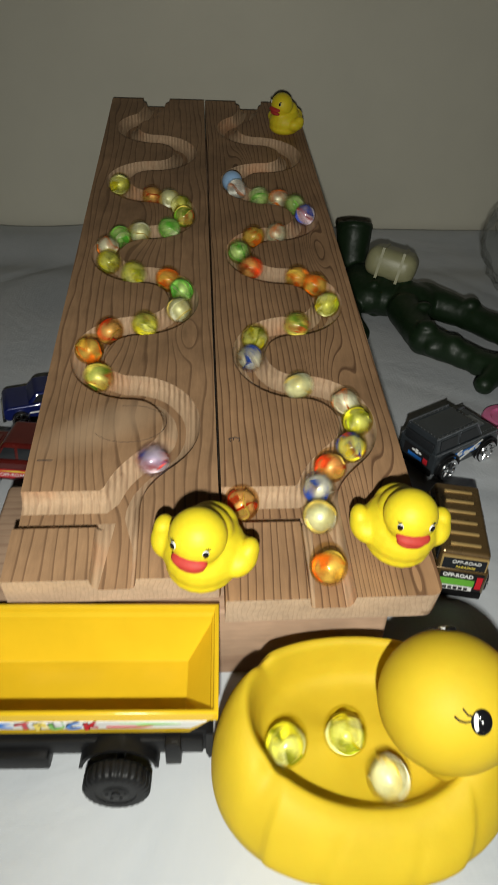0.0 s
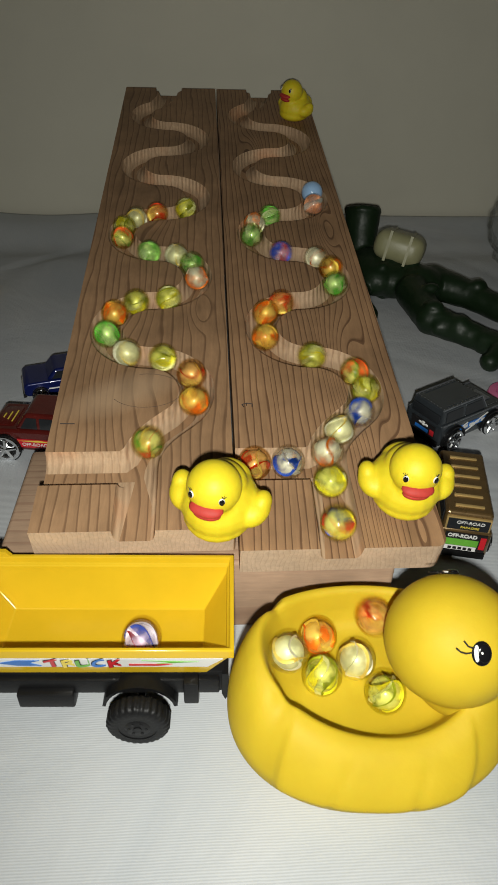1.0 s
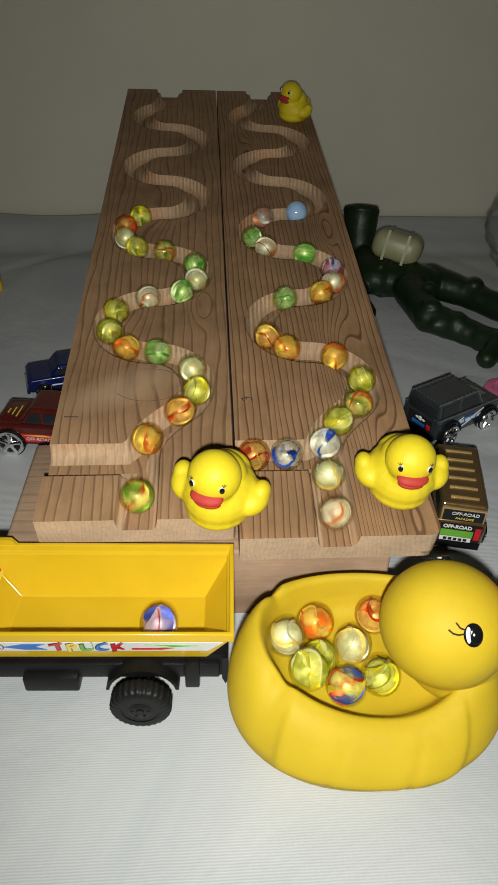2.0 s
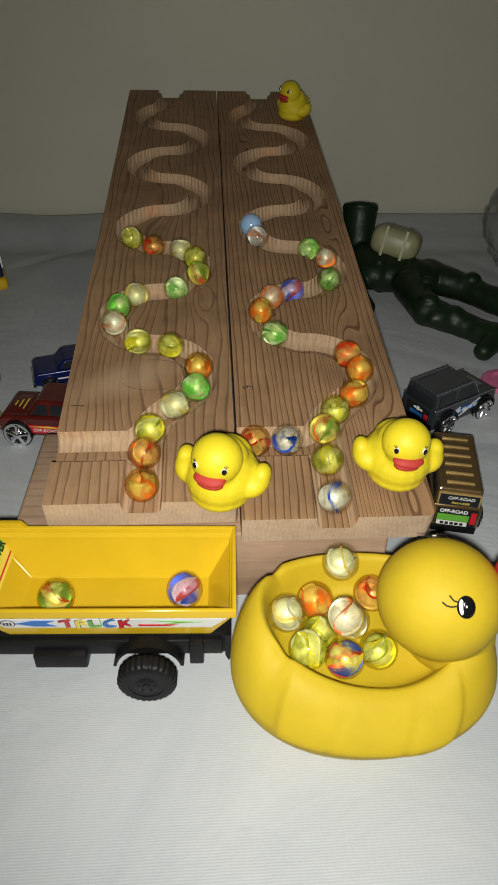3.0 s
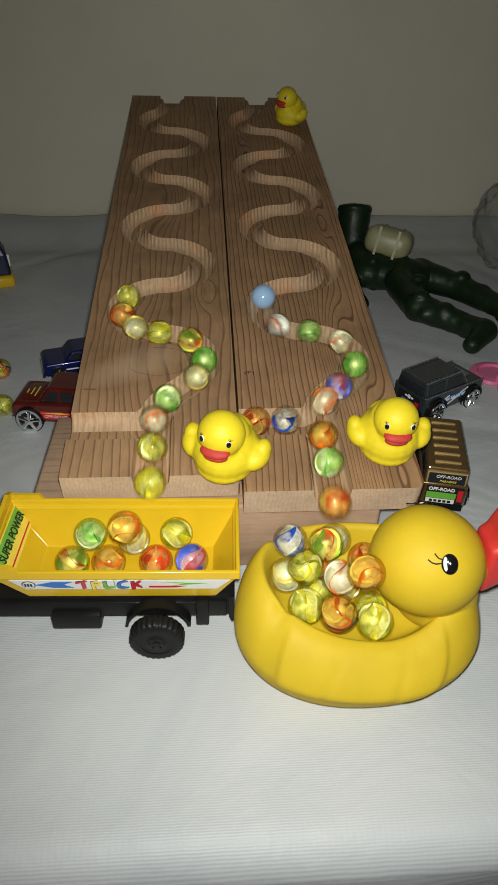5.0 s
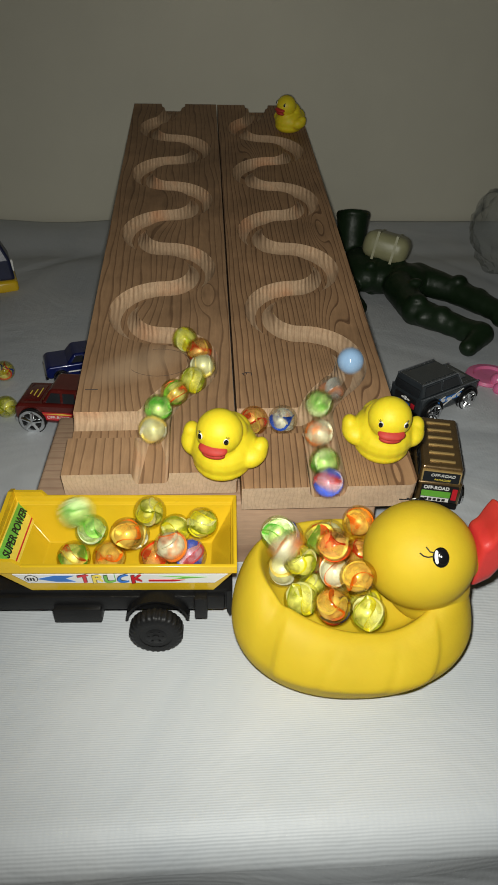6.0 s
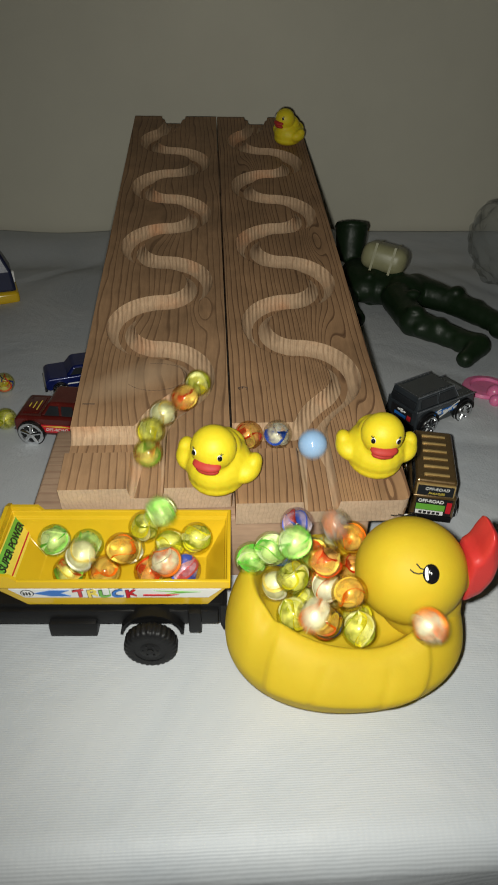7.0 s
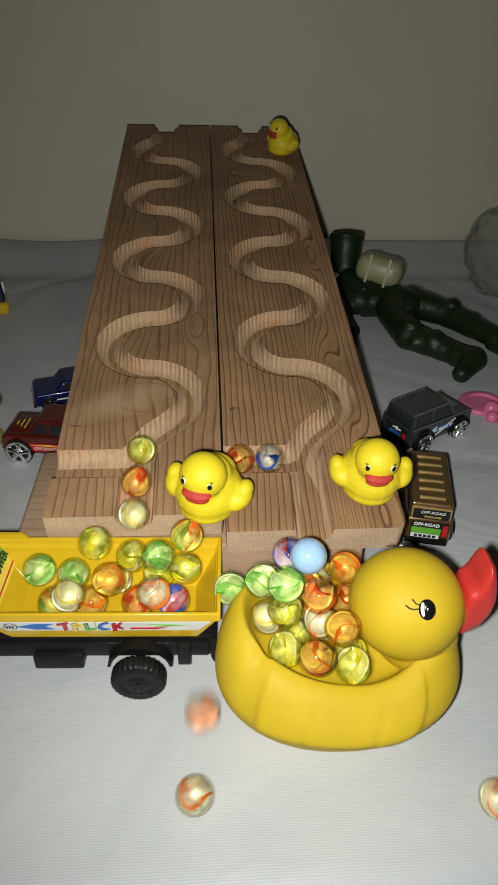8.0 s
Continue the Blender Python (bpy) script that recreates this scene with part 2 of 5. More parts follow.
VINYL = cloth_material()
DUCK_YELLOW = surface("duck_vinyl", (0.545, 0.385, 0.018), rough=0.62, var=0.07, scale=30, bump=0.10, fine=500, scatter=0.15, specular=0.25)
SMALL_YELLOW = surface("small_duck_vinyl", (0.72, 0.575, 0.02), rough=0.52, var=0.06, scale=60, bump=0.10, fine=700, scatter=0.15, specular=0.35)
BEAK_RED = surface("beak_red", (0.50, 0.030, 0.026), rough=0.42, var=0.10, scale=80, bump=0.15)
LIP_RED = surface("small_beak_red", (0.43, 0.040, 0.030), rough=0.6, var=0.15, scale=200, bump=0.15, specular=0.3)
BLACK_GLOSS = surface("eye_black", (0.006, 0.006, 0.007), rough=0.15, var=0.0, bump=0.0)
EYE_WHITE = surface("eye_white", (0.78, 0.78, 0.75), rough=0.3, var=0.03, bump=0.0)
TRAY_YELLOW = surface("tray_plastic", (0.66, 0.428, 0.016), rough=0.19, var=0.05, scale=35, bump=0.08, fine=300)
BLACK_PLASTIC = surface("black_plastic", (0.007, 0.007, 0.0075), rough=0.42, var=0.2, bump=0.15, fine=700, specular=0.22)
TYRE = surface("tyre_plastic", (0.007, 0.007, 0.0075), rough=0.5, var=0.25, bump=0.25, fine=900, specular=0.25)
CHROME = surface("chrome", (0.82, 0.83, 0.85), rough=0.16, metal=1.0, var=0.05, bump=0.05)
JEEP_BLACK = surface("jeep_paint", (0.042, 0.050, 0.058), rough=0.24, metal=0.3, var=0.2, bump=0.05, coat=0.6)
BRONZE = surface("bronze_paint", (0.16, 0.098, 0.038), rough=0.28, metal=0.55, var=0.15, bump=0.05, coat=0.5)
CAR_RED = surface("red_car_paint", (0.115, 0.013, 0.010), rough=0.25, metal=0.3, var=0.2, bump=0.05, coat=0.6)
CAR_BLUE = surface("blue_car_paint", (0.007, 0.013, 0.095), rough=0.3, metal=0.2, var=0.2, bump=0.05, coat=0.4)
DARK_GLASS = surface("tinted_window", (0.02, 0.022, 0.025), rough=0.1, var=0.1, bump=0.0)
ARMY_GREEN = surface("army_green_plastic", (0.009, 0.021, 0.008), rough=0.44, var=0.15, scale=50, bump=0.2, fine=400, specular=0.35)
KHAKI = surface("khaki_plastic", (0.30, 0.29, 0.16), rough=0.4, var=0.1, bump=0.15)
PINK = surface("pink_plastic", (0.70, 0.17, 0.34), rough=0.3, var=0.08, bump=0.1, scatter=0.1)
WALL_PAINT = surface("wall_paint", (0.60, 0.575, 0.475), rough=0.75, var=0.05, scale=5, bump=0.25, fine=120)
ROOM_DARK = surface("room_plaster", (0.45, 0.42, 0.37), rough=0.85, var=0.06, scale=4, bump=0.2, fine=80)
ROOM_FLOOR = surface("room_floor", (0.22, 0.19, 0.16), rough=0.6, var=0.12, scale=8, bump=0.2, fine=80)
STICKER_WHITE = surface("sticker_white", (0.78, 0.78, 0.76), rough=0.3, var=0.04, bump=0.0)
STICKER_BLUE = surface("sticker_blue", (0.02, 0.16, 0.55), rough=0.3, var=0.05, bump=0.0)
STICKER_RED = surface("sticker_red", (0.55, 0.02, 0.03), rough=0.3, var=0.05, bump=0.0)
STICKER_GREEN = surface("sticker_green", (0.14, 0.42, 0.05), rough=0.3, var=0.15, bump=0.0)
STICKER_YELLOW = surface("sticker_yellow", (0.80, 0.62, 0.08), rough=0.3, var=0.1, bump=0.0)
GOLD = surface("gold_trim", (0.50, 0.34, 0.13), rough=0.35, metal=0.35, var=0.1, bump=0.0)
SILVER = surface("silver_trim", (0.42, 0.43, 0.45), rough=0.3, metal=0.8, var=0.15, bump=0.0)
INK = surface("ink", (0.012, 0.011, 0.012), rough=0.5, var=0.1, bump=0.0)
PENCIL = surface("pencil_mark", (0.05, 0.035, 0.028), rough=0.7, var=0.2, bump=0.0)


# ---- mesh tools ----
def part(name, bm, material, parent=None, label="", smooth=True, sharp=40):
    """Links a bmesh as one mesh object under a thing or a part."""
    me = bpy.data.meshes.new(name)
    bmesh.ops.recalc_face_normals(bm, faces=bm.faces[:])
    bm.to_mesh(me)
    bm.free()
    for mt in material if isinstance(material, (list, tuple)) else (material,):
        me.materials.append(mt)
    if smooth:
        me.polygons.foreach_set("use_smooth", [True] * len(me.polygons))
        me.set_sharp_from_angle(angle=radians(sharp))
    ob = new(name, me)
    if parent:
        ob.parent = parent
    if label:
        tagged(ob, label)
    return ob


def thing(name, m, label, category, group="", kind=""):
    e = new(name)
    e.empty_display_size = 0.01
    e.matrix_world = m
    return tagged(e, label, category, group, kind)


def box(bm, x0, x1, y0, y1, z0, z1, bevel=0.0, seg=2):
    g = bmesh.ops.create_cube(bm, size=1.0)["verts"]
    for v in g:
        v.co = Vector(((x0 + x1) / 2 + v.co.x * (x1 - x0), (y0 + y1) / 2 + v.co.y * (y1 - y0), (z0 + z1) / 2 + v.co.z * (z1 - z0)))
    if bevel:
        es = list({e for v in g for e in v.link_edges})
        bmesh.ops.bevel(bm, geom=es, offset=bevel, segments=seg, affect="EDGES", profile=0.5)
    return bm


def ball(bm, c, r, m=None, u=20, v=12, mat=0):
    r = r if isinstance(r, (tuple, list)) else (r, r, r)
    t = Matrix.Translation(c) @ (m or Matrix()) @ Matrix.Diagonal((*r, 1))
    g = bmesh.ops.create_uvsphere(bm, u_segments=u, v_segments=v, radius=1.0, matrix=t)["verts"]
    for f in {f for w in g for f in w.link_faces}:
        f.material_index = mat
    return bm


def rod(bm, a, b, r0, r1=None, n=16, mat=0):
    a, b = Vector(a), Vector(b)
    d = b - a
    t = Matrix.Translation((a + b) / 2) @ d.to_track_quat("Z", "Y").to_matrix().to_4x4()
    g = bmesh.ops.create_cone(bm, cap_ends=True, segments=n, radius1=r0, radius2=r0 if r1 is None else r1, depth=d.length, matrix=t)["verts"]
    for f in {f for w in g for f in w.link_faces}:
        f.material_index = mat
    return bm


def rings(bm, loops, close=True, cap0=True, cap1=True, mat=0):
    """Joins rings of equally many points."""
    vs = [[bm.verts.new(p) for p in l] for l in loops]
    n = len(loops[0])
    for a, b in zip(vs, vs[1:]):
        for i in range(n if close else n - 1):
            j = (i + 1) % n
            bm.faces.new((a[i], a[j], b[j], b[i])).material_index = mat
    if cap0:
        bm.faces.new(vs[0][::-1]).material_index = mat
    if cap1:
        bm.faces.new(vs[-1]).material_index = mat
    return vs


def prism(bm, outline, axis, a, b, mat=0):
    """Extrudes an outline of (u, v) along an axis from a to b."""
    put = {"x": lambda u, v, w: (w, u, v), "y": lambda u, v, w: (u, w, v), "z": lambda u, v, w: (u, v, w)}[axis]
    return rings(bm, [[put(u, v, w) for u, v in outline] for w in (a, b)], mat=mat)


def letters(name, text, size, material, parent, m, label="", depth=0.00012, width=None, bold=0.0, slant=0.0):
    cu = bpy.data.curves.new(name, "FONT")
    cu.body, cu.size, cu.extrude, cu.offset = text, size, depth, bold
    cu.align_x, cu.align_y = "CENTER", "CENTER"
    tmp = bpy.data.objects.new(name, cu)
    scene.collection.objects.link(tmp)
    bpy.context.view_layer.update()
    me = bpy.data.meshes.new_from_object(tmp.evaluated_get(bpy.context.evaluated_depsgraph_get()))
    bpy.data.objects.remove(tmp)
    if width:
        xs = [v.co.x for v in me.vertices]
        k = width / (max(xs) - min(xs))
        for v in me.vertices:
            v.co.x *= k
    for v in me.vertices:
        v.co.x += slant * v.co.y
    me.materials.clear()
    me.materials.append(material)
    ob = new(name, me)
    ob.parent, ob.matrix_local = parent, m
    if label:
        tagged(ob, label)
    return ob


def fuse(ob, voxel, rounds=6):
    """Melts overlapping balls and rods of a mesh into one soft body."""
    r = ob.modifiers.new("melt", "REMESH")
    r.mode, r.voxel_size, r.use_smooth_shade = "VOXEL", voxel, True
    s = ob.modifiers.new("soften", "SMOOTH")
    s.iterations, s.factor = rounds, 0.5
    return ob


# ---- the place: a wall, a cloth-covered table, the dim room round it ----
def slab(name, x0, x1, y0, y1, z0, z1, material, label, category):
    ob = part(name, box(bmesh.new(), x0, x1, y0, y1, z0, z1), material, None, label, smooth=False)
    return tagged(ob, label, category, "", "structure")


WALL_Y = 0.645
slab("wall_north", -1.6, 1.7, WALL_Y, WALL_Y + 0.12, -0.74, 1.8, WALL_PAINT, "dull cream painted plaster wall behind the table", "wall")
slab("wall_south", -1.6, 1.7, -2.22, -2.1, -0.74, 1.8, ROOM_DARK, "plain plaster wall behind the viewer", "wall")
slab("wall_west", -1.72, -1.6, -2.22, WALL_Y + 0.12, -0.74, 1.8, ROOM_DARK, "plain plaster side wall of the room", "wall")
slab("wall_east", 1.7, 1.82, -2.22, WALL_Y + 0.12, -0.74, 1.8, ROOM_DARK, "plain plaster side wall of the room", "wall")
slab("floor", -1.72, 1.82, -2.22, WALL_Y + 0.12, -0.86, -0.74, ROOM_FLOOR, "plain dull floor under the table", "floor")
slab("ceiling", -1.72, 1.82, -2.22, WALL_Y + 0.12, 1.8, 1.92, ROOM_DARK, "plain pale ceiling of the room", "ceiling")


def table():
    t = thing("table", Matrix(), "plain table hidden under a white cloth", "table")
    part("tabletop", box(bmesh.new(), -0.75, 0.85, -0.138, WALL_Y - 0.010, -0.03, -0.006, 0.004), REDWOOD, t)
    for x in (-0.70, 0.80):
        for y in (-0.10, 0.60):
            part("leg", box(bmesh.new(), x - 0.025, x + 0.025, y - 0.025, y + 0.025, -0.74, -0.03, 0.003), REDWOOD, t)


def cloth_height(x, y):
    """Flat where things stand, creased towards the wall, where it is pushed up."""
    far = max(0.0, min(1.0, (y - 0.560 - 0.012 * math.sin(6 * x)) / 0.070))
    z = 0.0095 * far * far * (3 - 2 * far) - 0.004 * math.exp(-((y - 0.540) / 0.025) ** 2)
    z += far * (0.0030 * math.sin(9 * x + 1.0) + 0.005 * noise.noise((x * 9, y * 12, 1.0)))
    loose = max(0.0, min(1.0, (y - 0.30) / 0.2))
    z += loose * 0.0025 * (noise.noise((x * 7, y * 7, 4.0)) + 0.3)
    for px, py, ang, size in ((-0.27, 0.36, 62, 0.0022), (-0.20, 0.50, 48, 0.0018), (0.30, 0.20, 150, 0.0016), (0.26, 0.12, 165, 0.0014), (0.34, 0.40, 120, 0.0020), (-0.30, 0.10, 100, 0.0014)):
        a = radians(ang)
        off = (x - px) * math.sin(a) - (y - py) * math.cos(a) + 0.004 * math.sin(30 * (x + y))
        run = (x - px) * math.cos(a) + (y - py) * math.sin(a)
        z -= size * math.exp(-(off / 0.007) ** 2) * math.exp(-(run / 0.16) ** 2)
    return z if y > 0.05 else 0.0


def tablecloth():
    bm = bmesh.new()
    xs = [-0.80 + 1.70 * i / 220 for i in range(221)]
    line = []
    for i in range(24):
        line.append((-0.150 - 0.002 * math.sin(i), -0.32 + 0.0125 * i, True))
    for i in range(1, 9):
        a = radians(90 * i / 9)
        line.append((-0.136 - 0.016 * math.cos(a), -0.016 + 0.016 * math.sin(a), True))
    for i in range(170):
        line.append((-0.134 + (WALL_Y - 0.006 + 0.134) * i / 169, 0.0, False))
    grid = []
    for y, z, hang in line:
        row = []
        for x in xs:
            if hang:
                k = min(1.0, max(0.0, -z / 0.25))
                row.append(bm.verts.new((x, y - 0.012 * k * (1 + math.sin(24 * x + 2 * math.sin(7 * x))), z)))
            else:
                row.append(bm.verts.new((x, y, cloth_height(x, y))))
        grid.append(row)
    for a, b in zip(grid, grid[1:]):
        for i in range(len(xs) - 1):
            bm.faces.new((a[i], a[i + 1], b[i + 1], b[i]))
    ob = part("tablecloth", bm, VINYL, None, sharp=180)
    sol = ob.modifiers.new("thickness", "SOLIDIFY")
    sol.thickness, sol.offset = 0.0012, -1
    return tagged(ob, "white ribbed vinyl tablecloth, creased and pushed up against the wall", "tablecloth")


def specks():
    bm = bmesh.new()
    rnd = random.Random(5)
    for x, y in ((-0.040, -0.081), (-0.007, -0.104), (0.025, -0.097), (0.070, -0.109), (0.085, -0.100), (-0.03, -0.118), (0.052, -0.088)):
        ball(bm, (x, y, 0.0002), (0.0007 * rnd.uniform(0.6, 1.1), 0.0006, 0.0003), u=8, v=5)
    tagged(part("dirt_specks", bm, INK), "tiny dark dirt specks on the white cloth", "dirt", "", "stuff")


table()
tablecloth()
specks()

# ---- the marble run: two grooved boards on a block ----
SLOPE = 9.3
BOARD = pose(0, 0, 0.065, SLOPE)
DEEP, HALF, THICK = 0.0080, 0.0101, 0.0172


def bend(p0, p1, p2, p3, n):
    out = []
    for i in range(1, n + 1):
        t = i / n
        u = 1 - t
        out.append(tuple(u ** 3 * a + 3 * u * u * t * b + 3 * u * t * t * c + t ** 3 * d for a, b, c, d in zip(p0, p1, p2, p3)))
    return out


def groove_line(xm, xc, xt, s_end, s_top):
    """The middle of a groove as (x, along the board), from the far end to the front."""
    wide, half_turn = 0.0278, 0.0294

    def arc(side, s, f):
        return (xm + side * wide * math.sin(f), s + half_turn * math.cos(f))

    def heading(side, f, k):
        return (side * wide * math.cos(f) * k, -half_turn * math.sin(f) * k)

    pts = [(xt, s_top + 0.001), (xt, s_top - 0.008)]
    p3, h = arc(-1, 0.517, radians(35)), heading(-1, radians(35), 0.35)
    pts += bend(pts[-1], (xt, s_top - 0.020), (p3[0] - h[0], p3[1] - h[1]), p3, 8)
    for k in range(8):
        a, b = (35 if k == 0 else 0), (138 if k == 7 else 180)
        n = round((b - a) / 9)
        pts += [arc(-1 if k % 2 == 0 else 1, 0.517 - 0.0588 * k, radians(a + (b - a) * i / n)) for i in range(1, n + 1)]
    p0, h = pts[-1], heading(1, radians(138), 0.55)
    pts += bend(p0, (p0[0] + h[0], p0[1] + h[1]), (xc, 0.064), (xc, 0.048), 8)
    return pts + [(xc, 0.03), (xc, 0.012), (xc, s_end - 0.0005)]


LINES = {"left": groove_line(-0.0467, -0.0478, -0.050, 0.0095, 0.593), "right": groove_line(0.0487, 0.047, 0.0462, -0.0028, 0.592)}


def beside(line, d):
    out = []
    for i, p in enumerate(line):
        a, b = Vector(line[max(i - 1, 0)]), Vector(line[min(i + 1, len(line) - 1)])
        t = (b - a).normalized()
        out.append((p[0] - t.y * d, p[1] + t.x * d))
    return out


def ridge(outline, cut, seed):
    """The wood left standing round the groove. outline: (x, y) points in order; cut: which of its edges the router cut."""
    bm = bmesh.new()
    n = len(outline)
    area = sum(outline[i][0] * outline[(i + 1) % n][1] - outline[(i + 1) % n][0] * outline[i][1] for i in range(n))
    if area < 0:
        outline, cut = outline[::-1], [cut[(n - 2 - i) % n] for i in range(n)]
    rnd = random.Random(seed)
    out = []
    far = max(p[1] for p in outline) if max(p[1] for p in outline) > 0.5 else 9.0
    for i in range(n):
        a, p, b = (Vector(outline[k % n]) for k in (i - 1, i, i + 1))
        n1, n2 = (p - a).normalized(), (b - p).normalized()
        w1, w2 = Vector((n1.y, -n1.x)), Vector((n2.y, -n2.x))
        c1, c2 = cut[i - 1], cut[i]
        w = (w1 * c1 + w2 * c2)
        if c1 and c2:
            w = w.normalized() / max(0.5, math.sqrt(max(0.0, (1 + w1.dot(w2)) / 2)))
        # the walls stand steep in the notch and in the straight chute
        w = w * (0.15 if p.y > far - 0.0085 else 0.4 if p.y < 0.034 else 1.0)
        out.append((p, w, rnd.uniform(-0.00022, 0.00022) if c1 and c2 else 0.0))
    steps = ((0.0, 0.0), (0.0003, 0.0006), (0.0009, 0.0030), (0.0021, 0.0054), (0.0043, 0.0072), (0.0078, DEEP))
    loops = [[bm.verts.new((p.x + w.x * (o + chip * (1 if o else 0)), p.y + w.y * (o + chip * (1 if o else 0)), -d)) for p, w, chip in out] for o, d in steps]
    for a, b in zip(loops, loops[1:]):
        for i in range(n):
            j = (i + 1) % n
            f = bm.faces.new((a[i], b[i], b[j], a[j]))
            f.material_index = 1 if cut[i] else (2 if abs(outline[i][1] - outline[j][1]) < 0.003 else 0)
    from mathutils.geometry import tessellate_polygon
    for tri in tessellate_polygon([[Vector((p.x, p.y, 0)) for p, w, chip in out]]):
        bm.faces.new([loops[0][k] for k in tri])
    return bm


def track_board(which, x0, x1, s0, s1, cross, label):
    line = LINES[which]
    m = PLANED_B if which == "left" else PLANED
    t = thing("track_board", BOARD, label, "marble run", "grooved marble run boards")
    bm = bmesh.new()
    worn = 0.0055 if which == "right" else 0.002
    corner = [(x1 - worn + worn * math.cos(radians(q)), s0 + worn - worn * math.sin(radians(q))) for q in range(0, 91, 15)]
    prism(bm, [(x0, s0), (x0, s1), (x1, s1)] + corner, "z", -THICK, -DEEP)
    for f in bm.faces:
        f.normal_update()
        f.material_index = 1 if f.normal.z > 0.9 else (2 if abs(f.normal.y) > 0.9 else 0)
    part("plank", bm, (m, ROUTED, ENDGRAIN), t, smooth=False)
    # the side of the groove towards smaller x, then the other
    lo, hi = beside(line, -HALF), beside(line, HALF)
    if sum(p[0] for p in lo) > sum(p[0] for p in hi):
        lo, hi = hi, lo
    # the wide straight notch at the raised end
    lo = [(x - 0.0035, y) if y > s1 - 0.009 else (x, y) for x, y in lo]
    hi = [(x + 0.0035, y) if y > s1 - 0.009 else (x, y) for x, y in hi]
    clip = lambda pts, a, b: [p for p in pts if a <= p[1] <= b]
    back = cross + 0.022
    body = [p for i, p in enumerate(lo) if p[1] > back + 0.001 or i < len(lo) - 8]
    body = [(body[0][0], s1)] + [p for p in body if p[1] < s1 - 0.001] + [(lo[-1][0], back)]
    rear = [(x0, back), (x0, s1)] + body
    part("ridge", ridge(rear, [False] * 2 + [True] * len(body[:-1]) + [True], 1), (m, ROUTED, ENDGRAIN), t)
    xl = lo[-1][0]
    block = [(x0, s0), (x0, cross), (xl, cross), (xl, s0)]
    part("block", ridge(block, [False, True, True, False], 2), (m, ROUTED, ENDGRAIN), t)
    edge = [(hi[0][0], s1)] + clip(hi, s0 + 0.001, s1 - 0.001) + [(hi[-1][0], s0)]
    other = [(x1, s1)] + edge + corner[::-1]
    part("ridge", ridge(other, [False] + [True] * (len(edge) - 1) + [False] * (len(corner) + 1), 3), (m, ROUTED, ENDGRAIN), t)
    return t


left_board = track_board("left", -0.095, -0.0006, 0.0095, 0.593, 0.0375, "worn pine board with a winding groove, lighter where cut")
right_board = track_board("right", 0.0008, 0.096, -0.0028, 0.592, 0.0385, "brown pine board with a winding groove and straight grain")


def pencil(parent, strokes, thick=0.00035):
    bm = bmesh.new()
    for a, b in strokes:
        rod(bm, (*a, 0.0), (*b, 0.0), thick, n=6)
    return part("pencil_mark", bm, PENCIL, parent, "dark pencil mark")


pencil(left_board, [((-0.0905, 0.0800), (-0.083, 0.0798))])
pencil(left_board, [((-0.0470 + 0.0200 * math.cos(0.2 * k), 0.1060 + 0.0140 * math.sin(0.2 * k)), (-0.0470 + 0.0200 * math.cos(0.2 * k + 0.2), 0.1060 + 0.0140 * math.sin(0.2 * k + 0.2))) for k in range(-13, 9)], 0.00012)
pencil(right_board, [((0.0068, 0.0915), (0.0058, 0.0935)), ((0.0058, 0.0935), (0.0085, 0.0945)), ((0.0085, 0.0945), (0.0082, 0.0925)), ((0.0085, 0.0945), (0.0115, 0.0938)), ((0.0115, 0.0938), (0.0112, 0.0915))])


def support():
    bm = bmesh.new()
    box(bm, -0.1135, 0.0775, 0.0058, 0.096, 0.0, 0.0478, 0.0025, 3)
    ob = part("support_block", bm, REDWOOD)
    tagged(ob, "rough reddish wooden block under the front of the boards", "wood block")
    bm = bmesh.new()
    box(bm, -0.08, 0.08, 0.46, 0.53, 0.0, 0.122, 0.002, 2)
    bmesh.ops.translate(bm, verts=bm.verts[:], vec=(0, 0, 0))
    for v in bm.verts:
        if v.co.z > 0.06:
            v.co.z += (v.co.y - 0.495) * math.tan(radians(SLOPE)) + 0.0065
    ob = part("rear_block", bm, REDWOOD)
    tagged(ob, "wooden block that props the boards' raised far end", "wood block")


support()


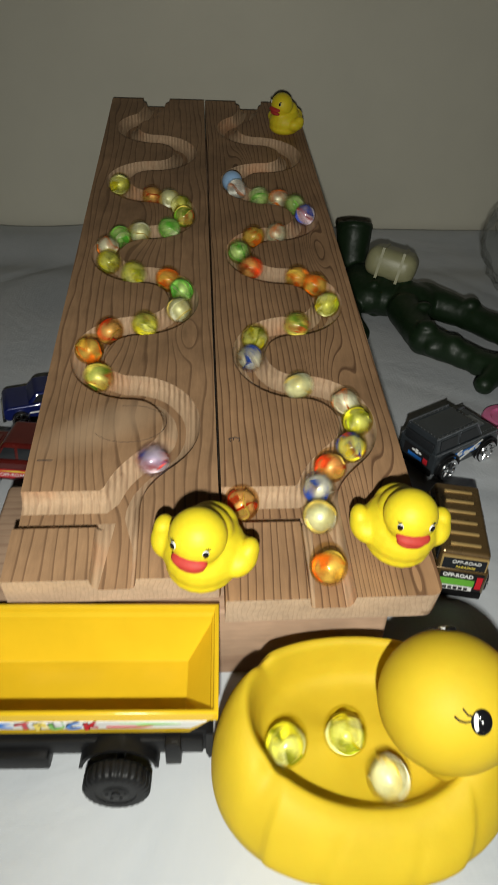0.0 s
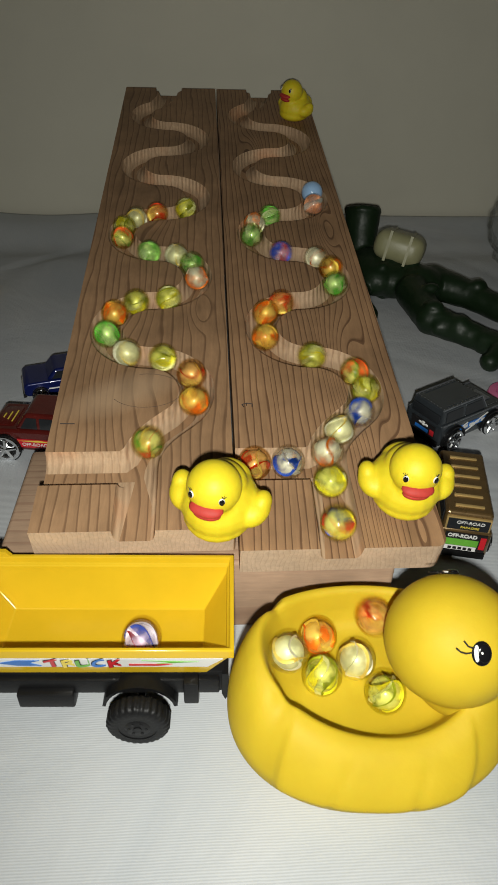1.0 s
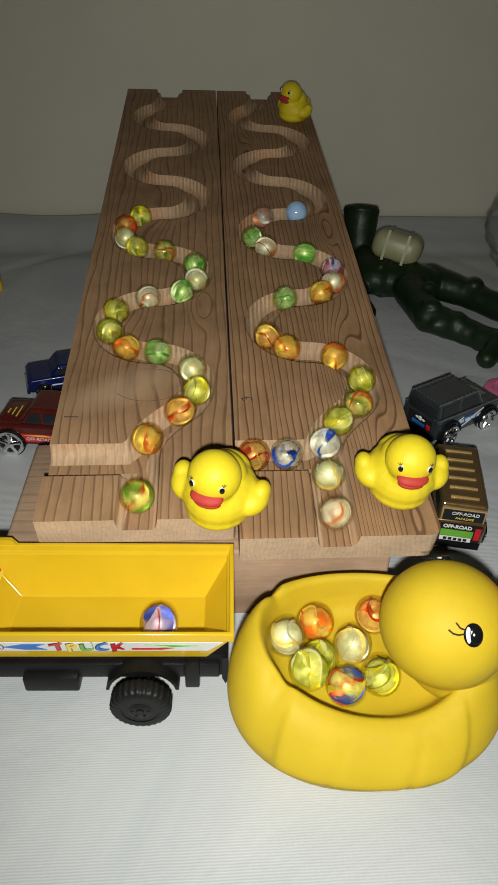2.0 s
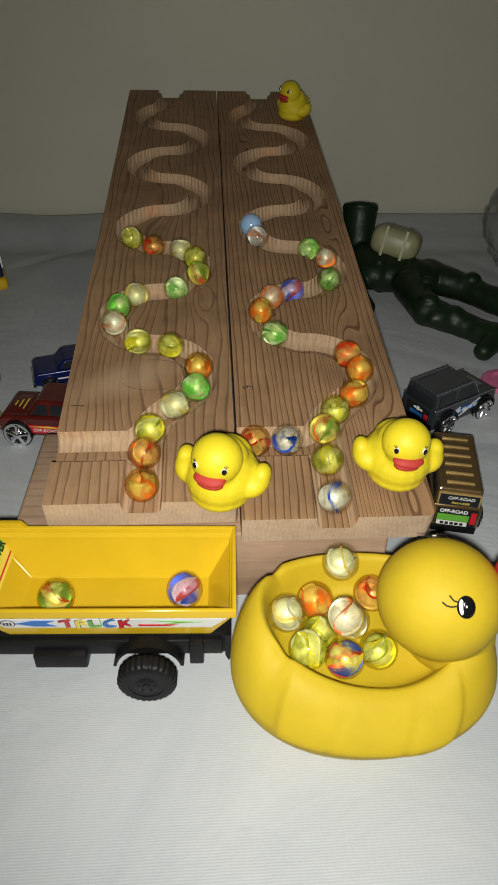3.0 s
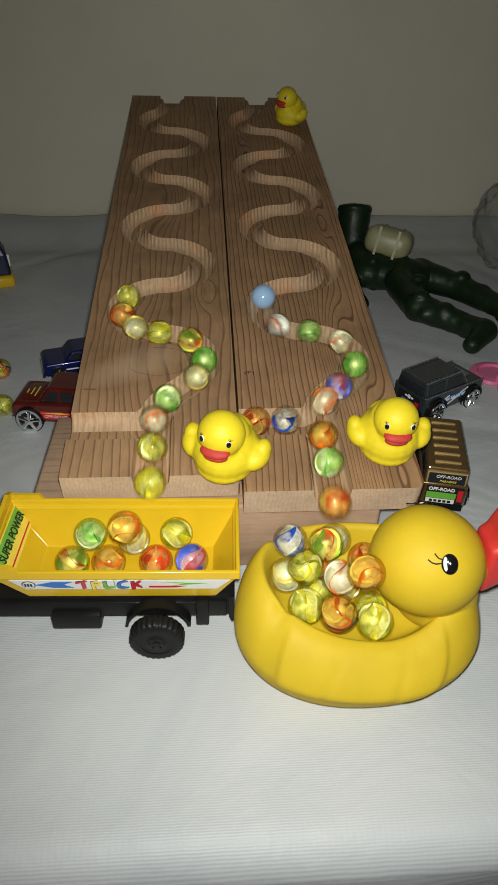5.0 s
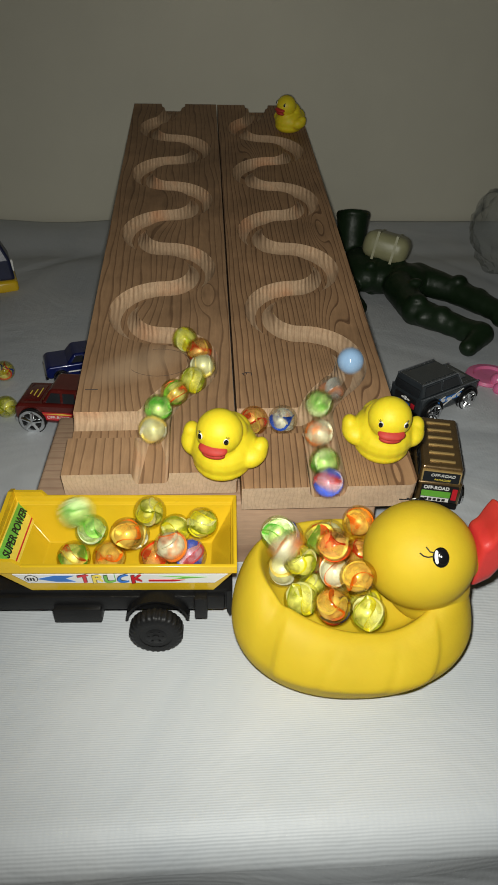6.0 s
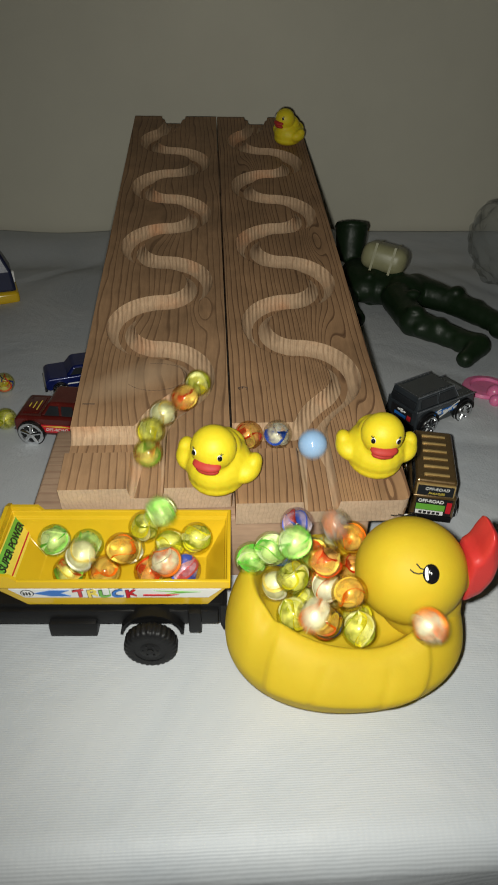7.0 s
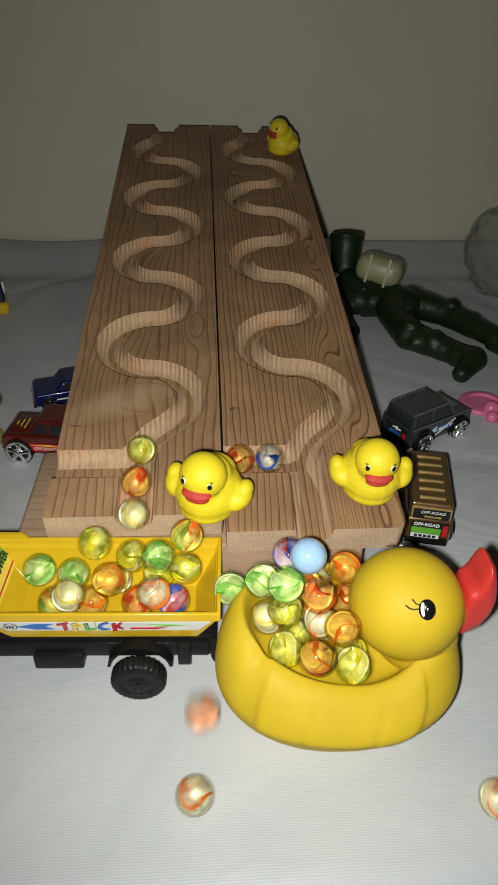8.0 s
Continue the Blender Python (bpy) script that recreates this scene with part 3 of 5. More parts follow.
# ---- rubber ducks ----
def small_duck():
    d = thing("rubber_duck", Matrix(), "small bright yellow rubber duck with a red beak", "rubber duck", "small rubber ducks")
    bm = bmesh.new()
    ball(bm, (0, 0.002, 0.0125), (0.0163, 0.0178, 0.0130))
    ball(bm, (0, 0.001, 0.0072), (0.0152, 0.0166, 0.0076))
    ball(bm, (0, 0.013, 0.0150), (0.0105, 0.0085, 0.0075), pose(0, 0, 0, 30))
    ball(bm, (0, 0.004, 0.0215), (0.0110, 0.0100, 0.0095))
    for k in (-1, 1):
        ball(bm, (0.0142 * k, 0.002, 0.0125), (0.0080, 0.0095, 0.0062), pose(0, 0, 0, 0, -24 * k, 0))
        ball(bm, (0.0178 * k, 0.004, 0.0160), (0.0040, 0.0052, 0.0048))
    rod(bm, (0, -0.004, 0.012), (0, -0.005, 0.024), 0.0105, 0.0085)
    ball(bm, (0, -0.005, 0.0290), (0.0112, 0.0110, 0.0108))
    fuse(part("body", bm, SMALL_YELLOW, d), 0.0008, 5)
    bm = bmesh.new()
    ball(bm, (0, -0.0146, 0.0264), (0.0070, 0.0040, 0.0023), pose(0, 0, 0, 12))
    ball(bm, (0, -0.0140, 0.0226), (0.0058, 0.0036, 0.0021), pose(0, 0, 0, -14))
    part("beak", bm, LIP_RED, d, "parted dull red beak")
    for k in (-1, 1):
        eye = part("eye", ball(bmesh.new(), (0, 0, 0), (0.0013, 0.0007, 0.0017), u=14, v=8), EYE_WHITE, d)
        eye.matrix_local = pose(0.0062 * k, -0.0141, 0.0322, -8, 0, 26 * k)
        part("pupil", ball(bmesh.new(), (0.0000, -0.0004, 0), (0.0011, 0.0006, 0.0015), u=12, v=8), BLACK_GLOSS, eye)
        bm = bmesh.new()
        for a in (-20, 15, 50):
            rod(bm, (0.0006 * k, 0, 0.0013), (0.0006 * k + 0.0016 * math.sin(radians(a)) * k, 0.0002, 0.0013 + 0.0014 * math.cos(radians(a))), 0.00013, n=5)
        part("eyelash", bm, INK, eye)
    return d


def on_board(x, s, z=0.0, rz=0.0):
    return BOARD @ pose(x, s, z, 0, 0, rz)


duck = small_duck()
duck.matrix_world = on_board(0.0792, 0.0235, -0.0002, -4) @ Matrix.Scale(1.04, 4)
tagged(copy_thing(duck, on_board(-0.0088, 0.0140, -0.0002, -20) @ Matrix.Scale(1.04, 4)), "small yellow rubber duck sitting over the boards' joint")
tagged(copy_thing(duck, on_board(0.0755, 0.510, -0.0002, -52) @ Matrix.Scale(0.90, 4)), "small yellow rubber duck at the raised end of the board")


def big_duck():
    d = thing("bath_duck", pose(0.0530, -0.0545, 0), "large yellow vinyl bath duck with a hollow back, filling with marbles", "bath toy")
    bm = bmesh.new()
    n = 180
    prof = ((0.50, 0.0), (0.68, 0.0012), (0.86, 0.0080), (0.965, 0.0165), (0.995, 0.0250), (0.955, 0.0350), (0.875, 0.0430), (0.80, 0.0462), (0.755, 0.0452),
            (0.725, 0.0405), (0.690, 0.0350), (0.63, 0.0305), (0.50, 0.0282), (0.2, 0.0275))
    ease = lambda q: (lambda w: w * w * (3 - 2 * w))(max(0.0, min(1.0, q)))
    loops = []
    fine = 5
    for step in range((len(prof) - 1) * fine + 1):
        k = step / fine
        i0 = min(int(k), len(prof) - 2)
        p = [prof[max(0, min(len(prof) - 1, i0 + o))] for o in (-1, 0, 1, 2)]
        w = k - i0
        r, z = (0.5 * (2 * b + (c - a) * w + (2 * a - 5 * b + 4 * c - e) * w * w + (3 * b - a - 3 * c + e) * w ** 3) for a, b, c, e in zip(*p))
        ring = []
        for i in range(n):
            a = 2 * math.pi * i / n
            c, s = math.cos(a), math.sin(a)
            x, y = 0.0598 * math.copysign(abs(c) ** 0.92, c), 0.0425 * math.copysign(abs(s) ** 0.92, s)
            up = 1.0 + 0.20 * max(0, -c) ** 3 + 0.08 * max(0, s) + 0.16 * max(0, c) ** 3
            # the rim sinks along each flank and is nicked behind the tail
            b = a if s < 0 else 2 * math.pi - a
            dip = 1 - (0.15 if s < 0 else 0.02) * math.exp(-((b - 4.95) / 0.62) ** 2) - 0.05 * math.exp(-((b - 3.80) / 0.11) ** 2)
            band = ease((k - 3.0) / 2.5) * ease((10.5 - k) / 2.5)
            zz = z * (1 + (up - 1) * min(1, z / 0.04)) * (1 + (dip - 1) * band)
            # a moulded wing on each flank: round towards the neck, folded into three feathers
            f = (b - 3.93) / 1.60
            low = 2.7 + 0.4 * math.sin(5 * f) + 5.5 * max(0.0, (f - 0.62) / 0.38) ** 2.2 + 1.2 * max(0.0, 0.25 - f)
            wing = ease(f / 0.05) * ease((1.0 - f) / 0.10) * ease((k - low) / 0.9) * ease((8.2 - k) / 1.6)
            seam = sum(math.exp(-(((f - at) - 0.035 * (k - 4.5)) / 0.014) ** 2) for at in (0.30, 0.60)) * ease((6.6 - k) / 1.5)
            out = 1 + 0.036 * wing - 0.017 * seam * wing
            ring.append((x * r * out, y * r * out + 0.0085 * min(1, max(0, k - 4) / 3), zz))
        loops.append(ring)
    rings(bm, loops)
    body = part("body", bm, DUCK_YELLOW, d, sharp=180)
    bm = bmesh.new()
    ball(bm, (0, 0, 0), (0.0268, 0.0262, 0.0258), u=40, v=26)
    ball(bm, (0.007, 0.0, -0.019), (0.021, 0.022, 0.018), u=32, v=20)
    ball(bm, (0.0172, 0.0, -0.002), (0.013, 0.014, 0.012), u=24, v=16)
    head = fuse(part("head", bm, DUCK_YELLOW, d), 0.0013, 8)
    head.location = (0.0305, 0.0050, 0.0600)
    bm = bmesh.new()
    bill = [(0.0560, 0.0200), (0.0605, 0.0235), (0.0650, 0.0375), (0.0680, 0.0350), (0.0712, 0.0240), (0.0728, 0.0140), (0.0718, 0.0040), (0.0670, -0.0060), (0.0575, -0.0125), (0.0550, -0.0080), (0.0550, 0.0080)]
    rings(bm, [[(0.0605 + (x - 0.062) * q * 0.88, 0.005 + w, 0.066 + (z - 0.012) * q * 0.93) for x, z in bill] for w, q in ((-0.0105, 0.60), (-0.0088, 0.88), (-0.0050, 0.99), (0.0050, 0.99), (0.0088, 0.88), (0.0105, 0.60))])
    beak = fuse(part("beak", bm, BEAK_RED, d, "large upturned red beak"), 0.0009, 11)
    for k in (-1, 1):
        eye = part("eye", ball(bmesh.new(), (0, 0, 0), (0.0038, 0.0010, 0.0045), u=24, v=12), BLACK_GLOSS, d)
        eye.matrix_local = pose(0.0322, 0.0050 + 0.0193 * k, 0.0772, 42 * k, 0, 0)
        part("eye_white", ball(bmesh.new(), (-0.0020, 0.0006 * k, 0.0002), (0.0011, 0.0006, 0.0031), u=20, v=10), EYE_WHITE, eye)
        part("pupil", ball(bmesh.new(), (0.0007, 0.0009 * k, 0.0002), (0.0026, 0.0007, 0.0034), u=20, v=10), BLACK_GLOSS, eye)
        part("glint", ball(bmesh.new(), (-0.0002, 0.0013 * k, 0.0004), (0.0007, 0.0003, 0.0008), u=10, v=6), EYE_WHITE, eye)
        bm = bmesh.new()
        for lash in (((-0.0036, 0.0006), (-0.0060, 0.0003), (-0.0080, 0.0009), (-0.0096, 0.0023)), ((-0.0034, 0.0022), (-0.0050, 0.0027), (-0.0066, 0.0048))):
            for (x0, z0), (x1, z1) in zip(lash, lash[1:]):
                rod(bm, (x0, 0.0006 * k, z0), (x1, 0.0006 * k, z1), 0.00030, n=6)
        part("eyelash", bm, INK, eye)
    return d


big_duck()


# ---- toy dump truck ----
def wheel(parent, x, y, side, r=0.0136, w=0.0085):
    wh = part("wheel", rod(bmesh.new(), (0, -w * 0.47, 0), (0, w * 0.47, 0), r * 0.62, n=28), BLACK_PLASTIC, parent)
    wh.location = (x, y, r)
    bm = bmesh.new()
    n = 168
    loops = []
    for rr, yy in ((0.60, -0.5), (0.80, -0.52), (0.93, -0.44), (1.0, -0.30), (1.0, 0.30), (0.93, 0.44), (0.80, 0.52), (0.60, 0.5)):
        loops.append([(r * rr * (1.0 if i % 6 < 3 or rr < 0.9 else 0.965) * math.cos(2 * math.pi * i / n), w * yy, r * rr * (1.0 if i % 6 < 3 or rr < 0.9 else 0.965) * math.sin(2 * math.pi * i / n)) for i in range(n)])
    rings(bm, loops, cap0=False, cap1=False)
    part("tyre", bm, TYRE, wh)
    bm = bmesh.new()
    rod(bm, (0, side * w * 0.46, 0), (0, side * w * 0.52, 0), r * 0.42, r * 0.36, n=24)
    rod(bm, (0, side * w * 0.50, 0), (0, side * w * 0.58, 0), r * 0.13, n=12)
    for k in range(6):
        a = k * math.pi / 3
        rod(bm, (r * 0.27 * math.cos(a), side * w * 0.50, r * 0.27 * math.sin(a)), (r * 0.27 * math.cos(a), side * w * 0.55, r * 0.27 * math.sin(a)), r * 0.05, n=8)
    part("hub", bm, BLACK_PLASTIC, wh)
    return wh


def prism_flat(outline, thick):
    bm = bmesh.new()
    prism(bm, outline, "z", 0.0, thick)
    return bm


def truck():
    t = thing("toy_dump_truck", pose(-0.0036, -0.0460, 0, 0, 0, -2.2), "yellow plastic toy dump truck with a tray of marbles", "toy truck")
    L, W, top = -0.1205, 0.0505, 0.0518

    def rect(x0, x1, y0, y1, z, back=0.0):
        return [(x1, y0, z), (x1, y1, z + back), (x0, y1, z + back), (x0, y0, z)]

    bm = bmesh.new()
    lo = 0.0290
    loops = [rect(L + 0.017, -0.0115, 0.0055, W - 0.0055, lo), rect(L + 0.003, -0.0012, 0.0012, W - 0.0012, top - 0.0052), rect(L, 0, 0, W, top - 0.0050),
             rect(L, 0, 0, W, top, 0.0028), rect(L + 0.0018, -0.0018, 0.0018, W - 0.0018, top, 0.0028), rect(L + 0.0022, -0.0022, 0.0022, W - 0.0024, top - 0.0026, 0.0020),
             rect(L + 0.0034, -0.0030, 0.0030, W - 0.0036, top - 0.0032, 0.0020), rect(L + 0.0040, -0.0034, 0.0034, W - 0.0042, top - 0.006, 0.0012),
             rect(L + 0.019, -0.0135, 0.0070, W - 0.0125, lo + 0.0018)]
    rings(bm, loops)
    tray = part("tray", bm, TRAY_YELLOW, t, sharp=25)
    bv = tray.modifiers.new("soft_edges", "BEVEL")
    bv.width, bv.segments, bv.limit_method = 0.0006, 2, "ANGLE"
    # raised headboard at the cab's end
    bm = bmesh.new()
    prism(bm, [(0.0, top - 0.004), (0.0, top + 0.002), (W * 0.08, top + 0.004), (W * 0.92, top + 0.008), (W + 0.001, top + 0.006), (W + 0.001, top - 0.004)], "x", L - 0.0005, L + 0.0016)
    part("headboard", bm, TRAY_YELLOW, t, smooth=False)
    bm = bmesh.new()
    prism(bm, [(L, top - 0.001), (L, top + 0.0058), (L + 0.016, top + 0.0058), (L + 0.020, top + 0.0005), (L + 0.020, top - 0.001)], "y", W - 0.0017, W + 0.0002)
    part("back_lip", bm, TRAY_YELLOW, t, smooth=False)
    bm = bmesh.new()
    prism(bm, [(L, top - 0.001), (L, top + 0.0042), (L + 0.013, top + 0.0034), (L + 0.0165, top + 0.0004), (L + 0.0165, top - 0.001)], "y", -0.0002, 0.0017)
    part("front_lip", bm, TRAY_YELLOW, t, smooth=False)
    # sticker inside the headboard
    plate = part("sticker", box(bmesh.new(), -0.0215, 0.0215, -0.0065, 0.0065, 0, 0.0003), STICKER_YELLOW, t, "green and yellow sticker with black lettering")
    plate.matrix_local = pose(L + 0.0066, W * 0.50 + 0.003, lo + 0.0174, 0, 90 - 39, 0) @ pose(0, 0, 0, 0, 0, 90)
    part("sticker_stripe", box(bmesh.new(), -0.0205, 0.0205, -0.0002, 0.0058, 0.0003, 0.0005), STICKER_GREEN, plate)
    part("sticker_stripe", box(bmesh.new(), -0.0205, 0.0205, -0.0050, -0.0042, 0.0003, 0.0005), STICKER_RED, plate)
    letters("sticker_writing", "SUPER POWER", 0.0062, INK, plate, pose(0, 0.0014, 0.0007), width=0.036, bold=0.00012)
    # side decal
    side = math.degrees(math.atan2(0.0043, 0.0175))
    dec = part("decal", prism_flat([(-0.0560, 0.0042), (-0.0495, -0.0042), (0.0420, -0.0042), (0.0485, 0.0042)], 0.0003), STICKER_WHITE, t, "white decal with coloured lettering and arrows")
    dec.matrix_local = pose(-0.0530, 0.0013, top - 0.0094, 90 + side, 0, 0)
    for i, (ch, mt) in enumerate(zip("TRUCK", (STICKER_RED, STICKER_YELLOW, STICKER_GREEN, STICKER_BLUE, STICKER_RED))):
        place = pose(-0.0215 + 0.0064 * i, 0.0, 0.0004) @ Matrix.Shear("XY", 4, (0.42, 0))
        back = letters("decal_letter", ch, 0.0100, INK, dec, place, depth=0.0001, bold=0.0005)
        letters("letter_face", ch, 0.0100, mt, back, pose(0, 0, 0.0002), depth=0.0001, bold=0.00025)
    bm = bmesh.new()
    prism(bm, [(-0.0445, 0.0), (-0.036, 0.0030), (-0.0265, 0.0030), (-0.031, 0.0004), (-0.0265, -0.0026), (-0.036, -0.0026)], "z", 0.0003, 0.0005)
    part("decal_arrow", bm, STICKER_BLUE, dec, smooth=False)
    bm = bmesh.new()
    prism(bm, [(0.0095, -0.0010), (0.0275, -0.0010), (0.0225, -0.0026), (0.0095, -0.0026)], "z", 0.0003, 0.0005)
    part("decal_arrow", bm, STICKER_RED, dec, smooth=False)
    bm = bmesh.new()
    prism(bm, [(0.0150, 0.0028), (0.0385, 0.0016), (0.0210, -0.0006), (0.0270, 0.0012)], "z", 0.0003, 0.0005)
    part("decal_arrow", bm, STICKER_GREEN, dec, smooth=False)
    bm = bmesh.new()
    rod(bm, (-0.0475, 0.0002, 0.0003), (-0.0475, 0.0002, 0.00045), 0.0033, n=24)
    badge = part("decal_badge", bm, INK, dec)
    part("badge_face", rod(bmesh.new(), (-0.0475, 0.0002, 0.0004), (-0.0475, 0.0002, 0.0006), 0.0028, n=24), STICKER_WHITE, badge)
    bm = bmesh.new()
    for k in range(3):
        box(bm, -0.0495 + 0.0014 * k, -0.0486 + 0.0014 * k, -0.0012, 0.0016, 0.0006, 0.0007)
    part("badge_bars", bm, INK, badge, smooth=False)
    # chassis
    bm = bmesh.new()
    box(bm, L - 0.056, -0.0035, 0.0060, W - 0.0060, 0.0140, 0.0288, 0.0012)
    box(bm, L - 0.05, -0.006, 0.0035, 0.0075, 0.0165, 0.0260, 0.0008)
    chassis = part("chassis", bm, BLACK_PLASTIC, t)
    part("side_box", box(bmesh.new(), -0.0935, -0.0690, 0.0000, 0.0080, 0.0110, 0.0205, 0.0010), BLACK_PLASTIC, chassis)
    part("bracket", box(bmesh.new(), -0.0215, -0.0150, 0.0005, 0.0070, 0.0130, 0.0275, 0.0007), BLACK_PLASTIC, chassis)
    bm = bmesh.new()
    prism(bm, [(-0.0050, 0.0285), (-0.0022, 0.0285), (-0.0022, 0.0120), (-0.0034, 0.0095), (-0.0050, 0.0140)], "y", 0.0050, W - 0.0050)
    part("tail_plate", bm, BLACK_PLASTIC, chassis, smooth=False)
    for y0, y1 in ((-0.0015, 0.0060), (W - 0.0060, W + 0.0060)):
        bm = bmesh.new()
        o, n = [], 14
        for i in range(n + 1):
            a = radians(8 + 164 * i / n)
            o.append((-0.0405 + 0.0165 * math.cos(a), 0.0125 + 0.0160 * math.sin(a)))
        for i in range(n, -1, -1):
            a = radians(8 + 164 * i / n)
            o.append((-0.0405 + 0.0150 * math.cos(a), 0.0125 + 0.0146 * math.sin(a)))
        prism(bm, o, "y", y0, y1)
        part("mudguard", bm, BLACK_PLASTIC, chassis)
    for x in (-0.0405, -0.1420):
        wheel(t, x, -0.0072, -1)
        wheel(t, x, W - 0.0050, 1)
    part("axle", rod(bmesh.new(), (-0.0405, 0.004, 0.0130), (-0.0405, W - 0.004, 0.0130), 0.0018, n=12), BLACK_PLASTIC, t)
    part("axle", rod(bmesh.new(), (-0.1420, 0.004, 0.0130), (-0.1420, W - 0.004, 0.0130), 0.0018, n=12), BLACK_PLASTIC, t)
    # cab
    bm = bmesh.new()
    prism(bm, [(L - 0.058, 0.0200), (L - 0.058, 0.0420), (L - 0.050, 0.0640), (L - 0.014, 0.0660), (L - 0.0085, 0.0600), (L - 0.0085, 0.0240), (L - 0.012, 0.0200)], "y", 0.001, W - 0.001)
    cab = part("cab", bm, TRAY_YELLOW, t, smooth=False)
    bv = cab.modifiers.new("soft_edges", "BEVEL")
    bv.width, bv.segments, bv.limit_method = 0.0018, 3, "ANGLE"
    for y in (0.0006, W - 0.0006):
        part("window", prism_box([(L - 0.048, 0.044), (L - 0.045, 0.060), (L - 0.018, 0.061), (L - 0.018, 0.044)], y), DARK_GLASS, t, smooth=False)
    return t


def prism_box(outline, y):
    bm = bmesh.new()
    prism(bm, outline, "y", y - 0.0005, y + 0.0005)
    return bm


truck()


# ---- toy cars and other toys on the cloth ----
def toy_wheel(parent, x, y, r, side):
    w = part("wheel", rod(bmesh.new(), (0, -0.0025, 0), (0, 0.0025, 0), r, n=24), TYRE, parent)
    w.location = (x, y, r)
    bm = bmesh.new()
    for k in range(5):
        a = k * math.pi / 2.5 + 0.4
        rod(bm, (0, side * 0.0024, 0), (r * 0.76 * math.cos(a), side * 0.0026, r * 0.76 * math.sin(a)), r * 0.17, n=8)
    rod(bm, (0, side * 0.0020, 0), (0, side * 0.0038, 0), r * 0.30, n=14)
    n = 24
    rings(bm, [[(r * q * math.cos(2 * math.pi * i / n), side * yy, r * q * math.sin(2 * math.pi * i / n)) for i in range(n)] for q, yy in ((0.66, 0.0024), (0.70, 0.0034), (0.90, 0.0034), (0.98, 0.0020), (1.02, 0.0000))], cap0=False, cap1=False)
    part("rim", bm, CHROME, w, "shiny chromed rim")


def toy_car(name, m, label, paint, length, width, height, shape, r=0.0068, category="toy car", round_off=0.0014, taper=0.16):
    """A die-cast car that points along +x. shape: side outline as fractions of length and height, and the cabin's outline."""
    c = thing(name, m, label, category, "small die-cast toy cars")
    side, cabin, panes = shape
    clear = r * 0.75
    bm = bmesh.new()
    prism(bm, [(length * u, clear + (height - clear) * v) for u, v in side], "y", -width / 2, width / 2)
    body = part("body", bm, paint, c, smooth=False)
    bv = body.modifiers.new("soft_edges", "BEVEL")
    bv.width, bv.segments, bv.limit_method = round_off, 4, "ANGLE"
    body.data.polygons.foreach_set("use_smooth", [True] * len(body.data.polygons))
    body.data.set_sharp_from_angle(angle=radians(35))
    bm = bmesh.new()
    o = [(length * u, clear + (height - clear) * v) for u, v in cabin]
    lo = min(z for x, z in o)
    loops = [[(x, k * (width / 2 - 0.0012 - (z - lo) * taper), z) for x, z in o] for k in (-1, 1)]
    rings(bm, loops)
    cab = part("cabin", bm, paint, c, smooth=False)
    bv = cab.modifiers.new("soft_edges", "BEVEL")
    bv.width, bv.segments, bv.limit_method = round_off * 0.8, 4, "ANGLE"
    for pane in panes:
        for k in (-1, 1):
            bm = bmesh.new()
            p = [(length * u, clear + (height - clear) * v) for u, v in pane]
            rings(bm, [[(x, k * (width / 2 - 0.0012 - (z - lo) * taper + e), z) for x, z in p] for e in (-0.0006, 0.0004)])
            part("side_window", bm, DARK_GLASS, c, smooth=False)
    for x in (length * 0.20, length * 0.80):
        for k in (-1, 1):
            toy_wheel(c, x, k * (width / 2 + 0.0002), r, k)
    bm = bmesh.new()
    box(bm, -0.0012, 0.0012, -width * 0.46, width * 0.46, clear - 0.001, clear + 0.0035, 0.0006)
    part("rear_bumper", bm, BLACK_PLASTIC, c)
    bm = bmesh.new()
    box(bm, length - 0.0012, length + 0.0014, -width * 0.46, width * 0.46, clear - 0.001, clear + 0.0035, 0.0006)
    part("front_bumper", bm, CHROME, c)
    return c


BOXY = ([(0, 0), (0, 0.62), (0.99, 0.56), (1, 0.1), (0.96, 0), (0.9, 0), (0.87, 0.2), (0.73, 0.2), (0.70, 0), (0.30, 0), (0.27, 0.2), (0.13, 0.2), (0.10, 0)],
        [(0.012, 0.60), (0.03, 1.0), (0.62, 1.0), (0.72, 0.60)], [[(0.07, 0.66), (0.08, 0.92), (0.32, 0.92), (0.32, 0.66)], [(0.36, 0.66), (0.36, 0.92), (0.60, 0.92), (0.66, 0.66)]])
LONG = (BOXY[0], [(0.005, 0.60), (0.02, 1.0), (0.86, 1.0), (0.95, 0.60)], BOXY[2])
PICKUP = ([(0, 0), (0, 0.60), (0.42, 0.60), (0.95, 0.58), (1, 0.45), (1, 0.1), (0.96, 0), (0.9, 0), (0.87, 0.2), (0.73, 0.2), (0.70, 0), (0.30, 0), (0.27, 0.2), (0.13, 0.2), (0.10, 0)],
          [(0.22, 0.58), (0.25, 1.0), (0.58, 1.0), (0.70, 0.58)], [[(0.29, 0.64), (0.30, 0.92), (0.43, 0.92), (0.43, 0.64)], [(0.46, 0.64), (0.46, 0.92), (0.56, 0.92), (0.63, 0.64)]])


